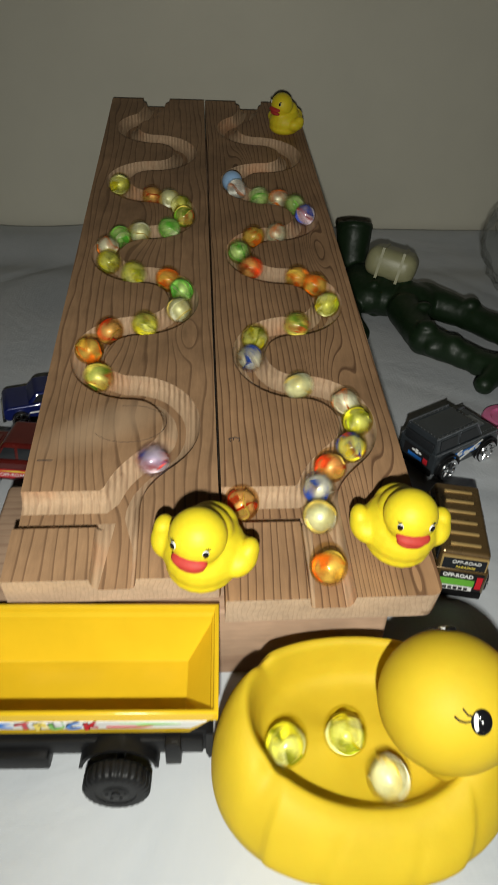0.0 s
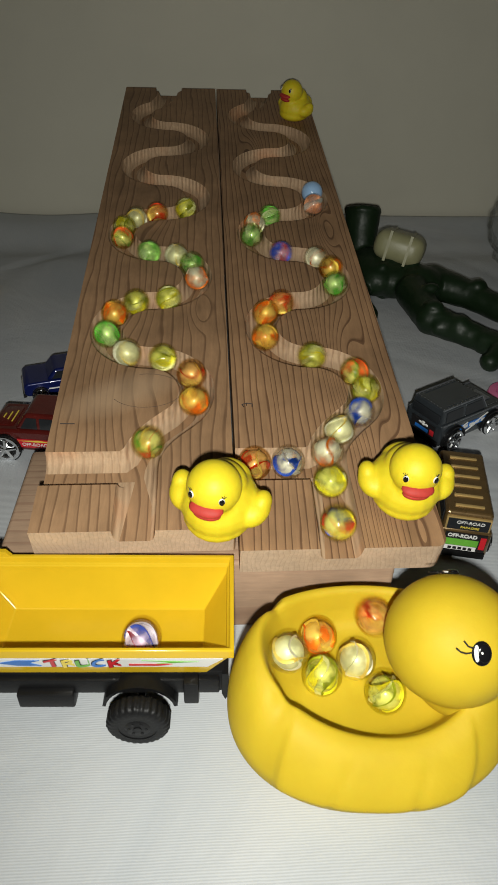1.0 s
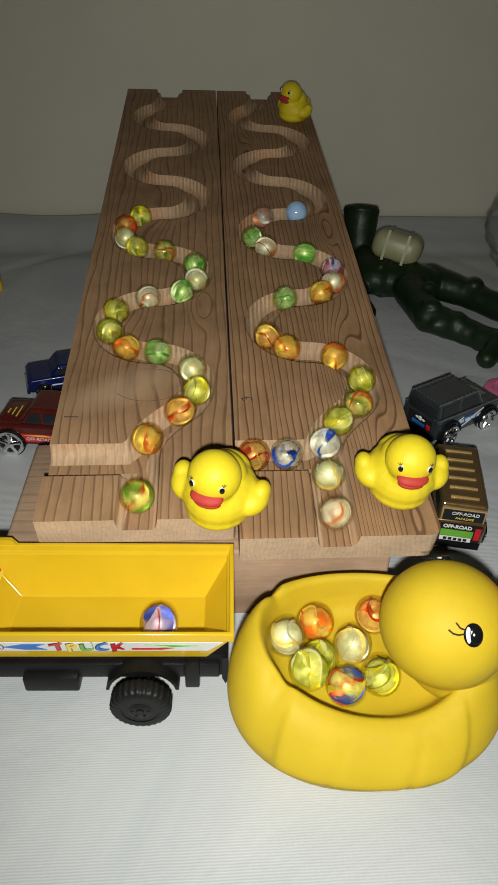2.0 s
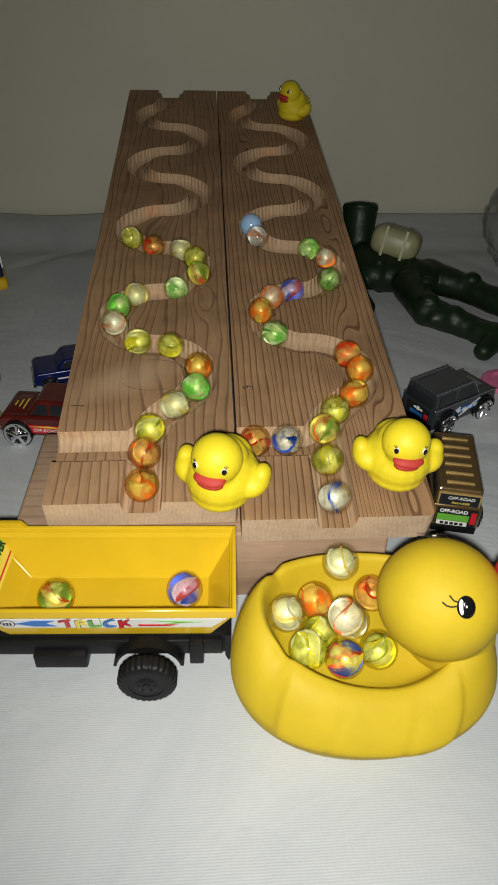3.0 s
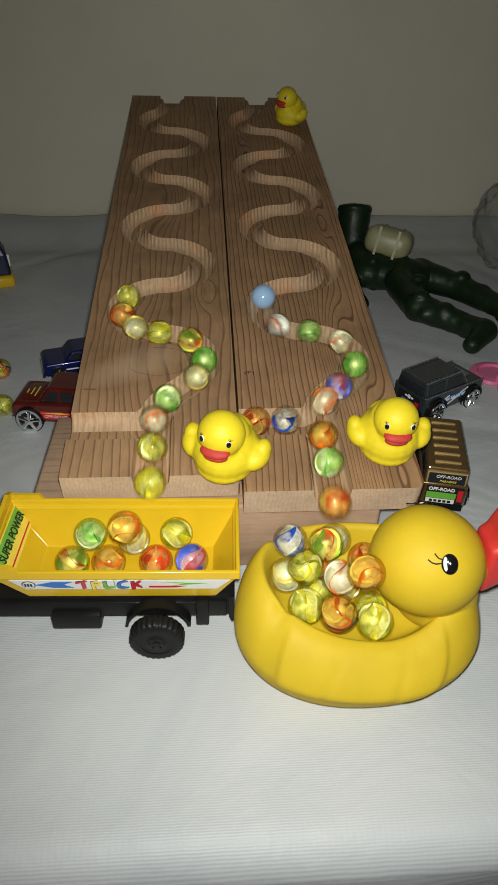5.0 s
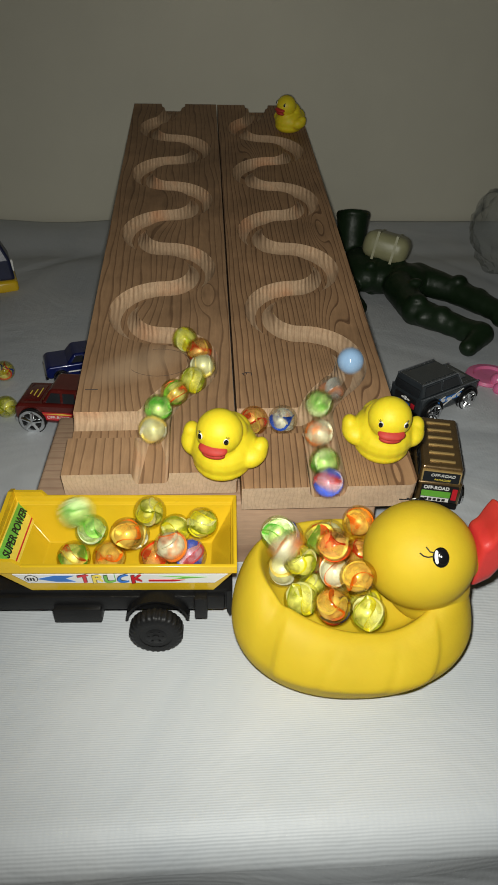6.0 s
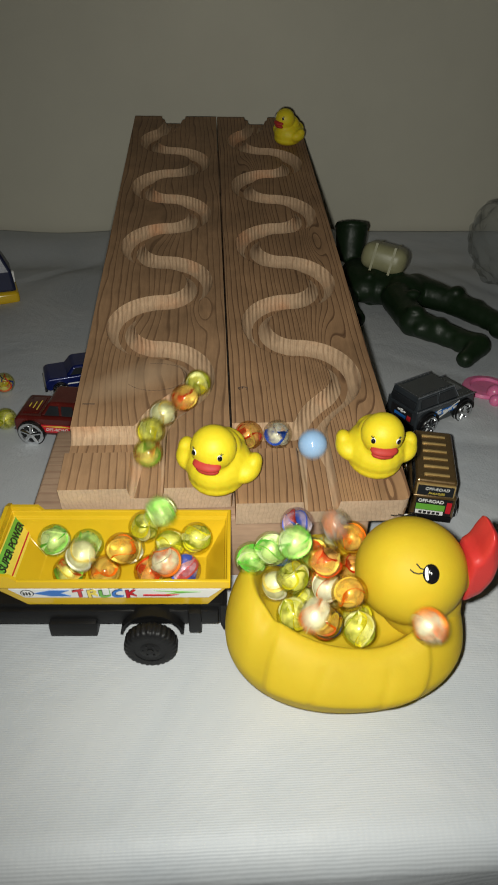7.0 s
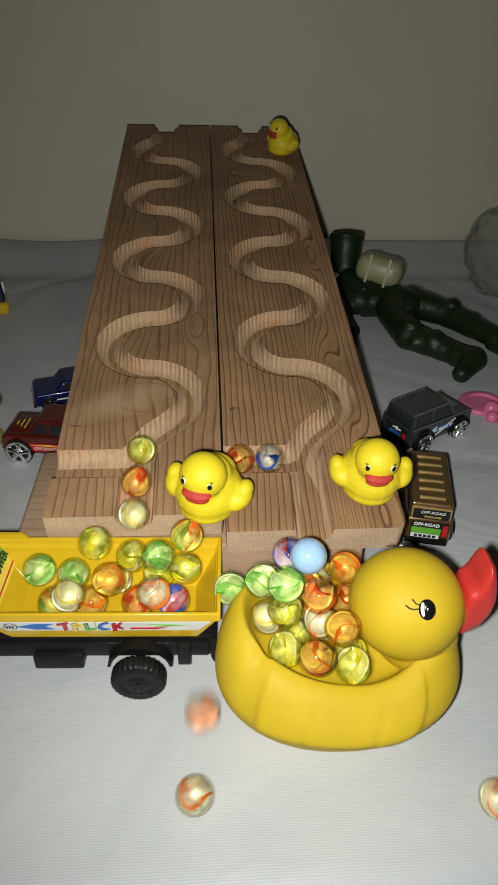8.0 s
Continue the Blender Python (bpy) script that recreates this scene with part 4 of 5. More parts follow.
def jeep():
    c = toy_car("toy_jeep", pose(0.1380, 0.1615, 0, 0, 0, 30), "glossy black die-cast toy jeep with chromed wheels", JEEP_BLACK, 0.066, 0.0330, 0.0340, BOXY, r=0.0088)
    bm = bmesh.new()
    for k in (-1, 1):
        rod(bm, (0.008, k * 0.0105, 0.0337), (0.039, k * 0.0105, 0.0337), 0.0006, n=8)
    for x in (0.010, 0.017, 0.024, 0.031, 0.038):
        rod(bm, (x, -0.0105, 0.0336), (x, 0.0105, 0.0336), 0.0004, n=6)
    part("roof_rack", bm, JEEP_BLACK, c)
    bm = bmesh.new()
    for k in range(9):
        for y in (-0.0118, 0.0118):
            ball(bm, (0.004 + 0.0042 * k, y, 0.0341), (0.0004, 0.0004, 0.0003), u=6, v=4)
    for k in range(7):
        for x in (0.0035, 0.0405):
            ball(bm, (x, -0.0090 + 0.0030 * k, 0.0341), (0.0004, 0.0004, 0.0003), u=6, v=4)
    for k in range(6):
        ball(bm, (0.0005, -0.0125, 0.0100 + 0.0022 * k), (0.0003, 0.0004, 0.0004), u=6, v=4)
        ball(bm, (0.049 + 0.0027 * k, -0.0128, 0.0226), (0.0004, 0.0004, 0.0003), u=6, v=4)
    part("rivets", bm, SILVER, c, "tiny worn silver rivets")
    silver = surface("jeep_silver", (0.30, 0.32, 0.35), rough=0.3, metal=0.7, var=0.3, scale=400, bump=0.0)
    for k in (-1, 1):
        bm = bmesh.new()
        rod(bm, (0.002, k * 0.0130, 0.0340), (0.041, k * 0.0130, 0.0340), 0.0006, n=6)
        rod(bm, (0.041, k * 0.0130, 0.0340), (0.047, k * 0.0150, 0.0235), 0.0003, n=6)
        rod(bm, (0.001, k * 0.0163, 0.0232), (0.065, k * 0.0163, 0.0222), 0.0006, n=6)
        rod(bm, (0.024, k * 0.0150, 0.0240), (0.024, k * 0.0138, 0.0330), 0.0003, n=6)
        part("side_trim", bm, silver, c)
        bm = bmesh.new()
        for x in (0.0132, 0.0528):
            o = [(x + 0.0115 * math.cos(radians(q)), 0.0088 + 0.0112 * math.sin(radians(q))) for q in range(0, 181, 15)]
            o += [(x + 0.0100 * math.cos(radians(q)), 0.0088 + 0.0098 * math.sin(radians(q))) for q in range(180, -1, -15)]
            prism(bm, o, "y", k * 0.0150, k * 0.0186)
        part("wheel_arch", bm, BLACK_PLASTIC, c)
    bm = bmesh.new()
    for x, z, w in ((0.030, 0.0128, 0.010), (0.036, 0.0162, 0.012), (0.043, 0.0190, 0.008), (0.024, 0.0180, 0.005)):
        g = bmesh.ops.create_cube(bm, size=1.0, matrix=pose(x, -0.0171, z, 0, -20, 0) @ Matrix.Diagonal((w, 0.0006, 0.0007, 1)))
    part("side_graphic", bm, STICKER_WHITE, c, smooth=False)
    part("bonnet_vent", box(bmesh.new(), 0.050, 0.060, -0.007, 0.007, 0.0218, 0.0232, 0.0005), silver, c)
    p = part("tail_sticker", box(bmesh.new(), -0.0009, -0.0003, -0.0115, 0.0105, 0.0120, 0.0205), INK, c, "dark sticker with pale shapes")
    part("sticker_patch", box(bmesh.new(), -0.0013, -0.0009, -0.0112, -0.0075, 0.0128, 0.0168), STICKER_RED, p)
    bm = bmesh.new()
    box(bm, -0.0013, -0.0009, -0.0060, 0.0060, 0.0128, 0.0152)
    part("sticker_patch", bm, STICKER_BLUE, p)
    bm = bmesh.new()
    for y, z in ((-0.004, 0.0182), (-0.001, 0.0192), (0.002, 0.0182), (-0.001, 0.0176)):
        ball(bm, (-0.0011, y, z), (0.0003, 0.0016, 0.0009), u=10, v=6)
    part("sticker_shape", bm, STICKER_WHITE, p)
    part("rear_window", box(bmesh.new(), -0.0002, 0.0016, -0.0125, 0.0125, 0.0228, 0.0300, 0.0004), DARK_GLASS, c)
    bm = bmesh.new()
    box(bm, 0.020, 0.050, -0.0169, -0.0163, 0.0135, 0.0178)
    part("side_sticker", bm, STICKER_BLUE, c)
    bm = bmesh.new()
    for k in range(4):
        box(bm, 0.023 + 0.006 * k, 0.027 + 0.006 * k, -0.0172, -0.0168, 0.0146, 0.0168)
    part("sticker_bars", bm, STICKER_WHITE, c, smooth=False)
    bm = bmesh.new()
    for k in range(7):
        box(bm, 0.0668, 0.0674, -0.010 + k * 0.003, -0.0085 + k * 0.003, 0.0120, 0.0190)
    part("grille", bm, CHROME, c, smooth=False)


def bronze_car():
    c = toy_car("toy_off_roader", pose(0.1300, 0.0475, 0, 0, 0, 77), "bronze die-cast toy off-roader with black roof bars and stickers", BRONZE, 0.068, 0.0290, 0.0360, LONG, r=0.0072, round_off=0.0026, taper=0.03)
    for k in range(6):
        part("roof_bar", box(bmesh.new(), 0.006 + 0.0088 * k, 0.0078 + 0.0088 * k, -0.0080, 0.0080, 0.0357, 0.0370, 0.0004), GOLD, c, "thin gold roof bar")
    part("rear_window", box(bmesh.new(), -0.0004, 0.0014, -0.0122, 0.0122, 0.0245, 0.0335, 0.0004), GOLD, c, "gold-edged rear window with lettering")
    part("window_pane", box(bmesh.new(), -0.0008, 0.0, -0.0112, 0.0112, 0.0252, 0.0328), DARK_GLASS, c)
    face = lambda y, z, x=-0.0010: Matrix(((0, 0, -1, x), (-1, 0, 0, y), (0, 1, 0, z), (0, 0, 0, 1)))
    letters("window_writing", "OFF-ROAD", 0.0030, STICKER_WHITE, c, face(-0.001, 0.0304, -0.0009), width=0.015, slant=0.2)
    letters("window_writing", "PARADISE", 0.0020, STICKER_YELLOW, c, face(-0.001, 0.0270, -0.0009), width=0.010, slant=0.2)
    p = part("tail_sticker", box(bmesh.new(), -0.0010, -0.0004, -0.0122, 0.0108, 0.0098, 0.0226), INK, c, "black sticker with green lettering and red lamps")
    part("sticker_patch", box(bmesh.new(), -0.0013, -0.0010, -0.0078, 0.0104, 0.0136, 0.0182), STICKER_GREEN, p)
    letters("sticker_writing", "OFF-ROAD", 0.0034, STICKER_WHITE, p, face(0.0015, 0.0207, -0.0012), width=0.016, bold=0.0001)
    part("lamp_patch", box(bmesh.new(), -0.0013, -0.0010, -0.0118, -0.0086, 0.0122, 0.0210), STICKER_RED, p)
    plate = part("plate", box(bmesh.new(), -0.0013, -0.0010, -0.0074, 0.0102, 0.0101, 0.0131), STICKER_WHITE, p)
    bm = bmesh.new()
    for k in range(5):
        box(bm, -0.0015, -0.0013, -0.0052 + 0.0028 * k, -0.0032 + 0.0028 * k, 0.0106, 0.0125)
    part("plate_bars", bm, INK, plate, smooth=False)


def red_pickup():
    c = toy_car("toy_pickup", pose(-0.0925, 0.1590, 0, 0, 0, 172), "dark red die-cast toy pickup with flame stickers and chromed wheels", CAR_RED, 0.066, 0.0330, 0.0350, PICKUP, r=0.0105, round_off=0.0030)
    bm = bmesh.new()
    box(bm, 0.020, 0.046, 0.0163, 0.0169, 0.0110, 0.0175)
    s = part("side_sticker", bm, STICKER_RED, c, "red sticker with yellow flames")
    letters("sticker_writing", "OFF-ROAD", 0.0036, STICKER_WHITE, c, pose(0.0330, 0.0171, 0.0135, 90, 0, 180), width=0.017)
    bm = bmesh.new()
    prism(bm, [(0.021, 0.0160), (0.030, 0.0172), (0.044, 0.0162), (0.032, 0.0158)], "y", 0.0168, 0.0171)
    part("sticker_flame", bm, STICKER_YELLOW, s, smooth=False)
    bm = bmesh.new()
    box(bm, 0.048, 0.060, -0.0110, 0.0110, 0.0236, 0.0244, 0.0003)
    hood = part("hood_sticker", bm, CAR_RED, c, "dark red bonnet panel with thin yellow stripes")
    bm = bmesh.new()
    for k in range(3):
        box(bm, 0.0500 + 0.0035 * k, 0.0508 + 0.0035 * k, -0.0060 + 0.002 * k, 0.0070 - 0.002 * k, 0.0244, 0.0247)
    part("sticker_bars", bm, STICKER_YELLOW, hood, smooth=False)


def blue_car():
    c = toy_car("toy_racer", pose(-0.0985, 0.2485, 0, 0, 0, 196), "dark blue die-cast toy car half hidden behind the board", CAR_BLUE, 0.058, 0.0300, 0.0240, PICKUP, r=0.0066, round_off=0.0028)
    bm = bmesh.new()
    box(bm, 0.012, 0.040, 0.0148, 0.0153, 0.0095, 0.0105)
    part("side_stripe", bm, STICKER_WHITE, c)
    part("spoiler", box(bmesh.new(), 0.001, 0.008, -0.015, 0.015, 0.0215, 0.0230, 0.0005), CAR_BLUE, c)


def soldier():
    """A fallen toy figure and its pack."""
    bm = bmesh.new()

    def limb(a, b, r0, r1, joint=True):
        rod(bm, a, b, r0, r1, n=14)
        if joint:
            ball(bm, a, r0 * 1.02, u=14, v=10)
            ball(bm, b, r1 * 1.04, u=14, v=10)

    # cup-like neck and hood
    rod(bm, (0.150, 0.462, 0.030), (0.151, 0.474, 0.066), 0.0150, 0.0185, n=22)
    rod(bm, (0.151, 0.474, 0.066), (0.1512, 0.476, 0.071), 0.0198, 0.0175, n=22)
    # chest, belly, hip
    ball(bm, (0.157, 0.425, 0.022), (0.024, 0.040, 0.021))
    ball(bm, (0.175, 0.410, 0.021), (0.023, 0.026, 0.019))
    ball(bm, (0.197, 0.392, 0.022), (0.025, 0.021, 0.018))
    limb((0.142, 0.430, 0.020), (0.136, 0.372, 0.012), 0.011, 0.009)
    limb((0.136, 0.372, 0.012), (0.140, 0.350, 0.009), 0.009, 0.008)
    # legs: one stretched, one bent
    limb((0.212, 0.400, 0.021), (0.246, 0.372, 0.018), 0.0165, 0.0135)
    limb((0.246, 0.372, 0.018), (0.278, 0.322, 0.015), 0.0135, 0.0105)
    limb((0.278, 0.320, 0.013), (0.290, 0.300, 0.012), 0.0115, 0.0105)
    limb((0.186, 0.378, 0.020), (0.190, 0.326, 0.017), 0.0165, 0.0140)
    limb((0.190, 0.326, 0.017), (0.230, 0.288, 0.014), 0.0140, 0.0105)
    # the upright boot sole
    limb((0.228, 0.288, 0.014), (0.238, 0.276, 0.016), 0.0112, 0.0108)
    limb((0.240, 0.274, 0.016), (0.224, 0.260, 0.010), 0.0105, 0.0085)
    for c, r in (((0.194, 0.312, 0.016), 0.0085), ((0.240, 0.373, 0.024), 0.0085), ((0.210, 0.306, 0.018), 0.012), ((0.262, 0.350, 0.017), 0.0125)):
        ball(bm, c, r, u=12, v=8)
    # belt, pouches, knee pads, boot soles
    rod(bm, (0.168, 0.415, 0.021), (0.172, 0.405, 0.021), 0.0215, n=22)
    for c, r in (((0.190, 0.400, 0.038), (0.007, 0.006, 0.006)), ((0.160, 0.400, 0.036), (0.006, 0.006, 0.005)), ((0.196, 0.356, 0.034), (0.008, 0.006, 0.005)), ((0.190, 0.324, 0.030), (0.009, 0.008, 0.006)), ((0.247, 0.371, 0.030), (0.009, 0.008, 0.006))):
        ball(bm, c, r, u=12, v=8)
    ob = fuse(part("toy_soldier", bm, ARMY_GREEN), 0.0016, 5)
    folds = bpy.data.textures.new("folds", "CLOUDS")
    folds.noise_scale = 0.014
    lump = ob.modifiers.new("folds", "DISPLACE")
    lump.texture, lump.strength, lump.mid_level = folds, 0.0016, 0.5
    tagged(ob, "dark green plastic toy soldier fallen on its front", "toy figure")
    # the pack with its straps
    bm = bmesh.new()
    g = bmesh.ops.create_cube(bm, size=1.0, matrix=pose(0.181, 0.424, 0.048, -14, 8, -24) @ Matrix.Diagonal((0.049, 0.050, 0.028, 1)))["verts"]
    bmesh.ops.bevel(bm, geom=list({e for v in g for e in v.link_edges}), offset=0.0105, segments=4, affect="EDGES", profile=0.5)
    for off in (-0.010, 0.010):
        bmesh.ops.create_cube(bm, size=1.0, matrix=pose(0.181, 0.424, 0.048, -14, 8, -24) @ pose(off, 0, 0.0) @ Matrix.Diagonal((0.0026, 0.0506, 0.0288, 1)))
    tagged(part("toy_pack", bm, KHAKI, sharp=50), "ribbed khaki plastic pack on the toy soldier's back", "toy pack")


def pink_toy():
    bm = bmesh.new()
    rings(bm, [[(0.2300 + 0.0210 * q * math.cos(2 * math.pi * i / 28), 0.2190 + 0.0190 * q * math.sin(2 * math.pi * i / 28), z) for i in range(28)] for q, z in ((0.92, 0.0005), (1.0, 0.0025), (0.95, 0.0050), (0.70, 0.0055), (0.62, 0.0035), (0.3, 0.0035))])
    t = thing("pink_toy", Matrix(), "shiny pink plastic toy with a rounded disc and knobs", "toy")
    part("disc", bm, PINK, t)
    bm = bmesh.new()
    for x, y, r in ((0.232, 0.205, 0.007), (0.240, 0.197, 0.006), (0.229, 0.194, 0.0055), (0.246, 0.188, 0.006), (0.236, 0.186, 0.005), (0.249, 0.200, 0.0055)):
        ball(bm, (x, y, r * 0.9), (r, r * 0.9, r), u=14, v=10)
    part("knobs", bm, PINK, t)


def plastic_bag():
    m, nt, b = nodes_of("cloudy_plastic")
    b.inputs["Base Color"].default_value = (0.30, 0.32, 0.31, 1)
    b.inputs["Roughness"].default_value = 0.25
    b.inputs["Alpha"].default_value = 0.22
    bm = bmesh.new()
    ball(bm, (0, 0, 0), (0.062, 0.055, 0.062), u=56, v=36)
    for v in bm.verts:
        n = 1 - abs(noise.fractal(v.co * 30, 0.8, 2.2, 5)) * 1.5
        v.co *= 0.86 + 0.17 * n
        v.co.z = max(v.co.z, -0.050)
    ob = part("plastic_bag", bm, m, sharp=80)
    ob.location = (0.352, 0.470, 0.052)
    tagged(ob, "crumpled cloudy plastic bag lying on the cloth", "plastic bag")


def corner_toy():
    t = thing("toy_boat", pose(-0.245, 0.432, 0, 0, 0, 18), "dark blue plastic toy with a yellow base", "toy")
    part("base", box(bmesh.new(), -0.030, 0.022, -0.022, 0.022, 0.0, 0.013, 0.004, 3), TRAY_YELLOW, t)
    bm = bmesh.new()
    rings(bm, [[(x * k - 0.004, y * k, z) for x, y in ((-0.026, -0.018), (0.024, -0.018), (0.024, 0.018), (-0.026, 0.018))] for k, z in ((1.0, 0.012), (0.92, 0.034), (0.55, 0.056), (0.42, 0.060))])
    top = part("upper", bm, surface("navy_plastic", (0.012, 0.016, 0.05), rough=0.35, var=0.2), t, smooth=False)
    bv = top.modifiers.new("soft_edges", "BEVEL")
    bv.width, bv.segments = 0.003, 3
    bm = bmesh.new()
    for k in range(3):
        box(bm, 0.0120, 0.0205 - 0.004 * k, -0.010 + 0.007 * k, -0.006 + 0.007 * k, 0.020, 0.032)
    part("marking", bm, STICKER_WHITE, top, smooth=False)


jeep()
bronze_car()
red_pickup()
blue_car()
soldier()
pink_toy()
plastic_bag()
corner_toy()


# ---- glass marbles ----
BALL_R = 0.0086
KINDS = {
    # glass tint, vane colours, number of vanes
    "lemon": ((1.0, 0.98, 0.46), ((1.0, 0.86, 0.05), (1.0, 1.0, 0.66), (0.36, 0.40, 0.03)), 3, "clear glass marble with lemon yellow swirls"),
    # cream: the dense white core stands in for the blown-out flash in the glass
    "cream": ((1.0, 0.99, 0.72), ((0.96, 0.95, 0.84), (0.96, 0.72, 0.20), (0.96, 0.95, 0.84)), 2, "glass marble with cream and amber swirls"),
    "orange": ((1.0, 0.80, 0.36), ((0.98, 0.22, 0.02), (1.0, 0.80, 0.20)), 2, "glass marble with orange and yellow swirls"),
    "red": ((1.0, 0.74, 0.40), ((0.80, 0.07, 0.02), (1.0, 0.84, 0.24)), 2, "glass marble with dark red swirls"),
    "green": ((0.84, 1.0, 0.58), ((0.16, 0.60, 0.08), (0.96, 0.98, 0.72), (0.40, 0.75, 0.20)), 3, "green glass marble with pale swirls"),
    "mixed": ((1.0, 0.94, 0.50), ((0.20, 0.45, 0.05), (0.80, 0.12, 0.03), (0.98, 0.80, 0.20)), 3, "glass marble with green and red swirls"),
    "blue": ((1.0, 0.96, 0.82), ((0.03, 0.11, 0.66), (0.97, 0.92, 0.78)), 2, "glass marble with blue and white swirls"),
    "harlequin": ((1.0, 0.97, 0.50), ((0.03, 0.08, 0.60), (0.95, 0.75, 0.06), (0.75, 0.08, 0.04)), 3, "glass marble with blue and yellow swirls"),
    "flame": ((1.0, 0.97, 0.80), ((0.92, 0.24, 0.03), (1.0, 0.93, 0.70)), 2, "milky glass marble with an orange and red swirl"),
    "plain": ((0.93, 0.96, 0.92), ((0.78, 0.76, 0.68), (0.85, 0.36, 0.18)), 2, "almost clear glass marble with a faint swirl"),
    "plum": ((0.95, 0.86, 0.96), ((0.08, 0.15, 0.62), (0.92, 0.86, 0.84), (0.66, 0.10, 0.08)), 3, "glass marble with blue, red and white swirls"),
    "sky": (None, ((0.33, 0.52, 0.78),), 0, "pale blue opaque glass marble"),
}
MARBLE_MESH = {}


def vane_core(colours, count, seed):
    """Thin curved sheets of coloured glass that cross the ball."""
    rnd = random.Random(seed)
    bm = bmesh.new()
    rows, cols = 16, 8
    for v in range(count):
        a0, turn = math.pi * v / count + rnd.uniform(-0.25, 0.25), rnd.uniform(0.5, 1.3)
        off, curl = rnd.uniform(-0.12, 0.12), rnd.uniform(0.2, 0.75) * rnd.choice((-1, 1))
        wide0 = rnd.uniform(0.88, 0.98)
        sheets = []
        for e in (-1, 1):
            sheet = []
            for i in range(rows + 1):
                z = -0.93 + 1.86 * i / rows
                wide = math.sqrt(max(0.0, 0.88 - z * z)) * wide0
                a = a0 + turn * z
                line = []
                for j in range(cols + 1):
                    q = -1 + 2 * j / cols
                    u, w = wide * q, off + 0.30 * curl * math.sin(2.6 * q + 1.5 * z) * wide + 0.05 * e * (1 - q * q)
                    line.append(bm.verts.new(Vector((u * math.cos(a) - w * math.sin(a), u * math.sin(a) + w * math.cos(a), z)) * BALL_R))
                sheet.append(line)
            sheets.append(sheet)
        k = v % len(colours)
        for sheet in sheets:
            for i in range(rows):
                for j in range(cols):
                    bm.faces.new((sheet[i][j], sheet[i][j + 1], sheet[i + 1][j + 1], sheet[i + 1][j])).material_index = k
    return bm


def marble(kind, m, label=""):
    tint, colours, count, words = KINDS[kind]
    e = thing("marble", m, label or words, "marble", "marbles of the run")
    if kind not in MARBLE_MESH:
        bm = ball(bmesh.new(), (0, 0, 0), BALL_R, u=36, v=24)
        if tint is None:
            shell = part("glass", bm, surface("sky_glass", colours[0], rough=0.12, var=0.08, scale=200, bump=0.0, coat=0.5), e)
            MARBLE_MESH[kind] = (shell.data,)
        else:
            shell = part("glass", bm, clear_glass("glass_" + kind, tint), e)
            core = part("swirl", vane_core(colours, count, len(MARBLE_MESH)), [vane_or_glow("swirl_" + kind, c, gloss=0.48, rough=0.50) for c in colours], e)
            # pale inner ball: its colour imitates the flash that real glass focuses and returns
            pale = [min(1.0, 0.35 * q + 0.65 * q * q + 0.02) for q in tint]
            thin, thick = {"cream": (0.6, 1.0), "flame": (0.30, 0.95), "plain": (0.0, 0.25), "blue": (0.0, 0.8), "plum": (0.0, 0.45)}.get(kind, (0.10, 0.90))
            flash_glow = part("flash_glow", ball(bmesh.new(), (0, 0, 0), BALL_R * 0.80, u=24, v=16), vane_or_glow("flash_glow_" + kind, pale, thin, thick, 120.0, 0.36, 0.50), e)
            MARBLE_MESH[kind] = (shell.data, core.data, flash_glow.data)
    else:
        for name, me in zip(("glass", "swirl", "flash_glow"), MARBLE_MESH[kind]):
            new(name, me).parent = e
    return e


def board_point(x, s, up=0.0):
    return BOARD @ Vector((x, s, up + BALL_R - DEEP))


class Run:
    """A groove as a way for marbles, followed along its middle."""

    def __init__(self, which):
        self.pts = [Vector(p) for p in LINES[which]]
        self.at = [0.0]
        for a, b in zip(self.pts, self.pts[1:]):
            self.at.append(self.at[-1] + (b - a).length)
        self.end = self.at[-1]

    def place(self, u):
        u = max(0.0, min(u, self.end))
        i = max(k for k in range(len(self.at) - 1) if self.at[k] <= u)
        f = (u - self.at[i]) / (self.at[i + 1] - self.at[i])
        p = self.pts[i].lerp(self.pts[i + 1], f)
        return board_point(p.x, p.y)


def settle(spots, ground, keep_off=Vector((9, 9, 9))):
    """Where marbles come to rest one after the other, each near its spot and on those below."""
    rest = []
    for x, y in spots:
        best = None
        for k in range(230):
            q, a = 0.0011 * math.sqrt(k) * 1.1, 2.4 * k
            px, py = x + q * math.cos(a), y + q * math.sin(a)
            z = ground(px, py)
            for o in rest:
                d2 = (o.x - px) ** 2 + (o.y - py) ** 2
                if d2 < (2 * BALL_R) ** 2:
                    z = max(z, o.z + math.sqrt((2 * BALL_R) ** 2 - d2))
            if (Vector((px, py, z)) - keep_off).length < 0.0345:
                continue
            if best is None or z + 0.14 * q < best[0]:
                best = (z + 0.14 * q, Vector((px, py, z)))
        rest.append(best[1])
    return rest


def in_duck(x, y):
    r2 = ((x - 0.0500) / 0.035) ** 2 + ((y + 0.047) / 0.0275) ** 2
    return 0.0363 + 0.012 * r2 ** 2


def in_tray(x, y):
    return 0.0398 + 0.02 * abs((x + 0.057) / 0.042) ** 12 + 0.02 * abs((y + 0.0205) / 0.0125) ** 8


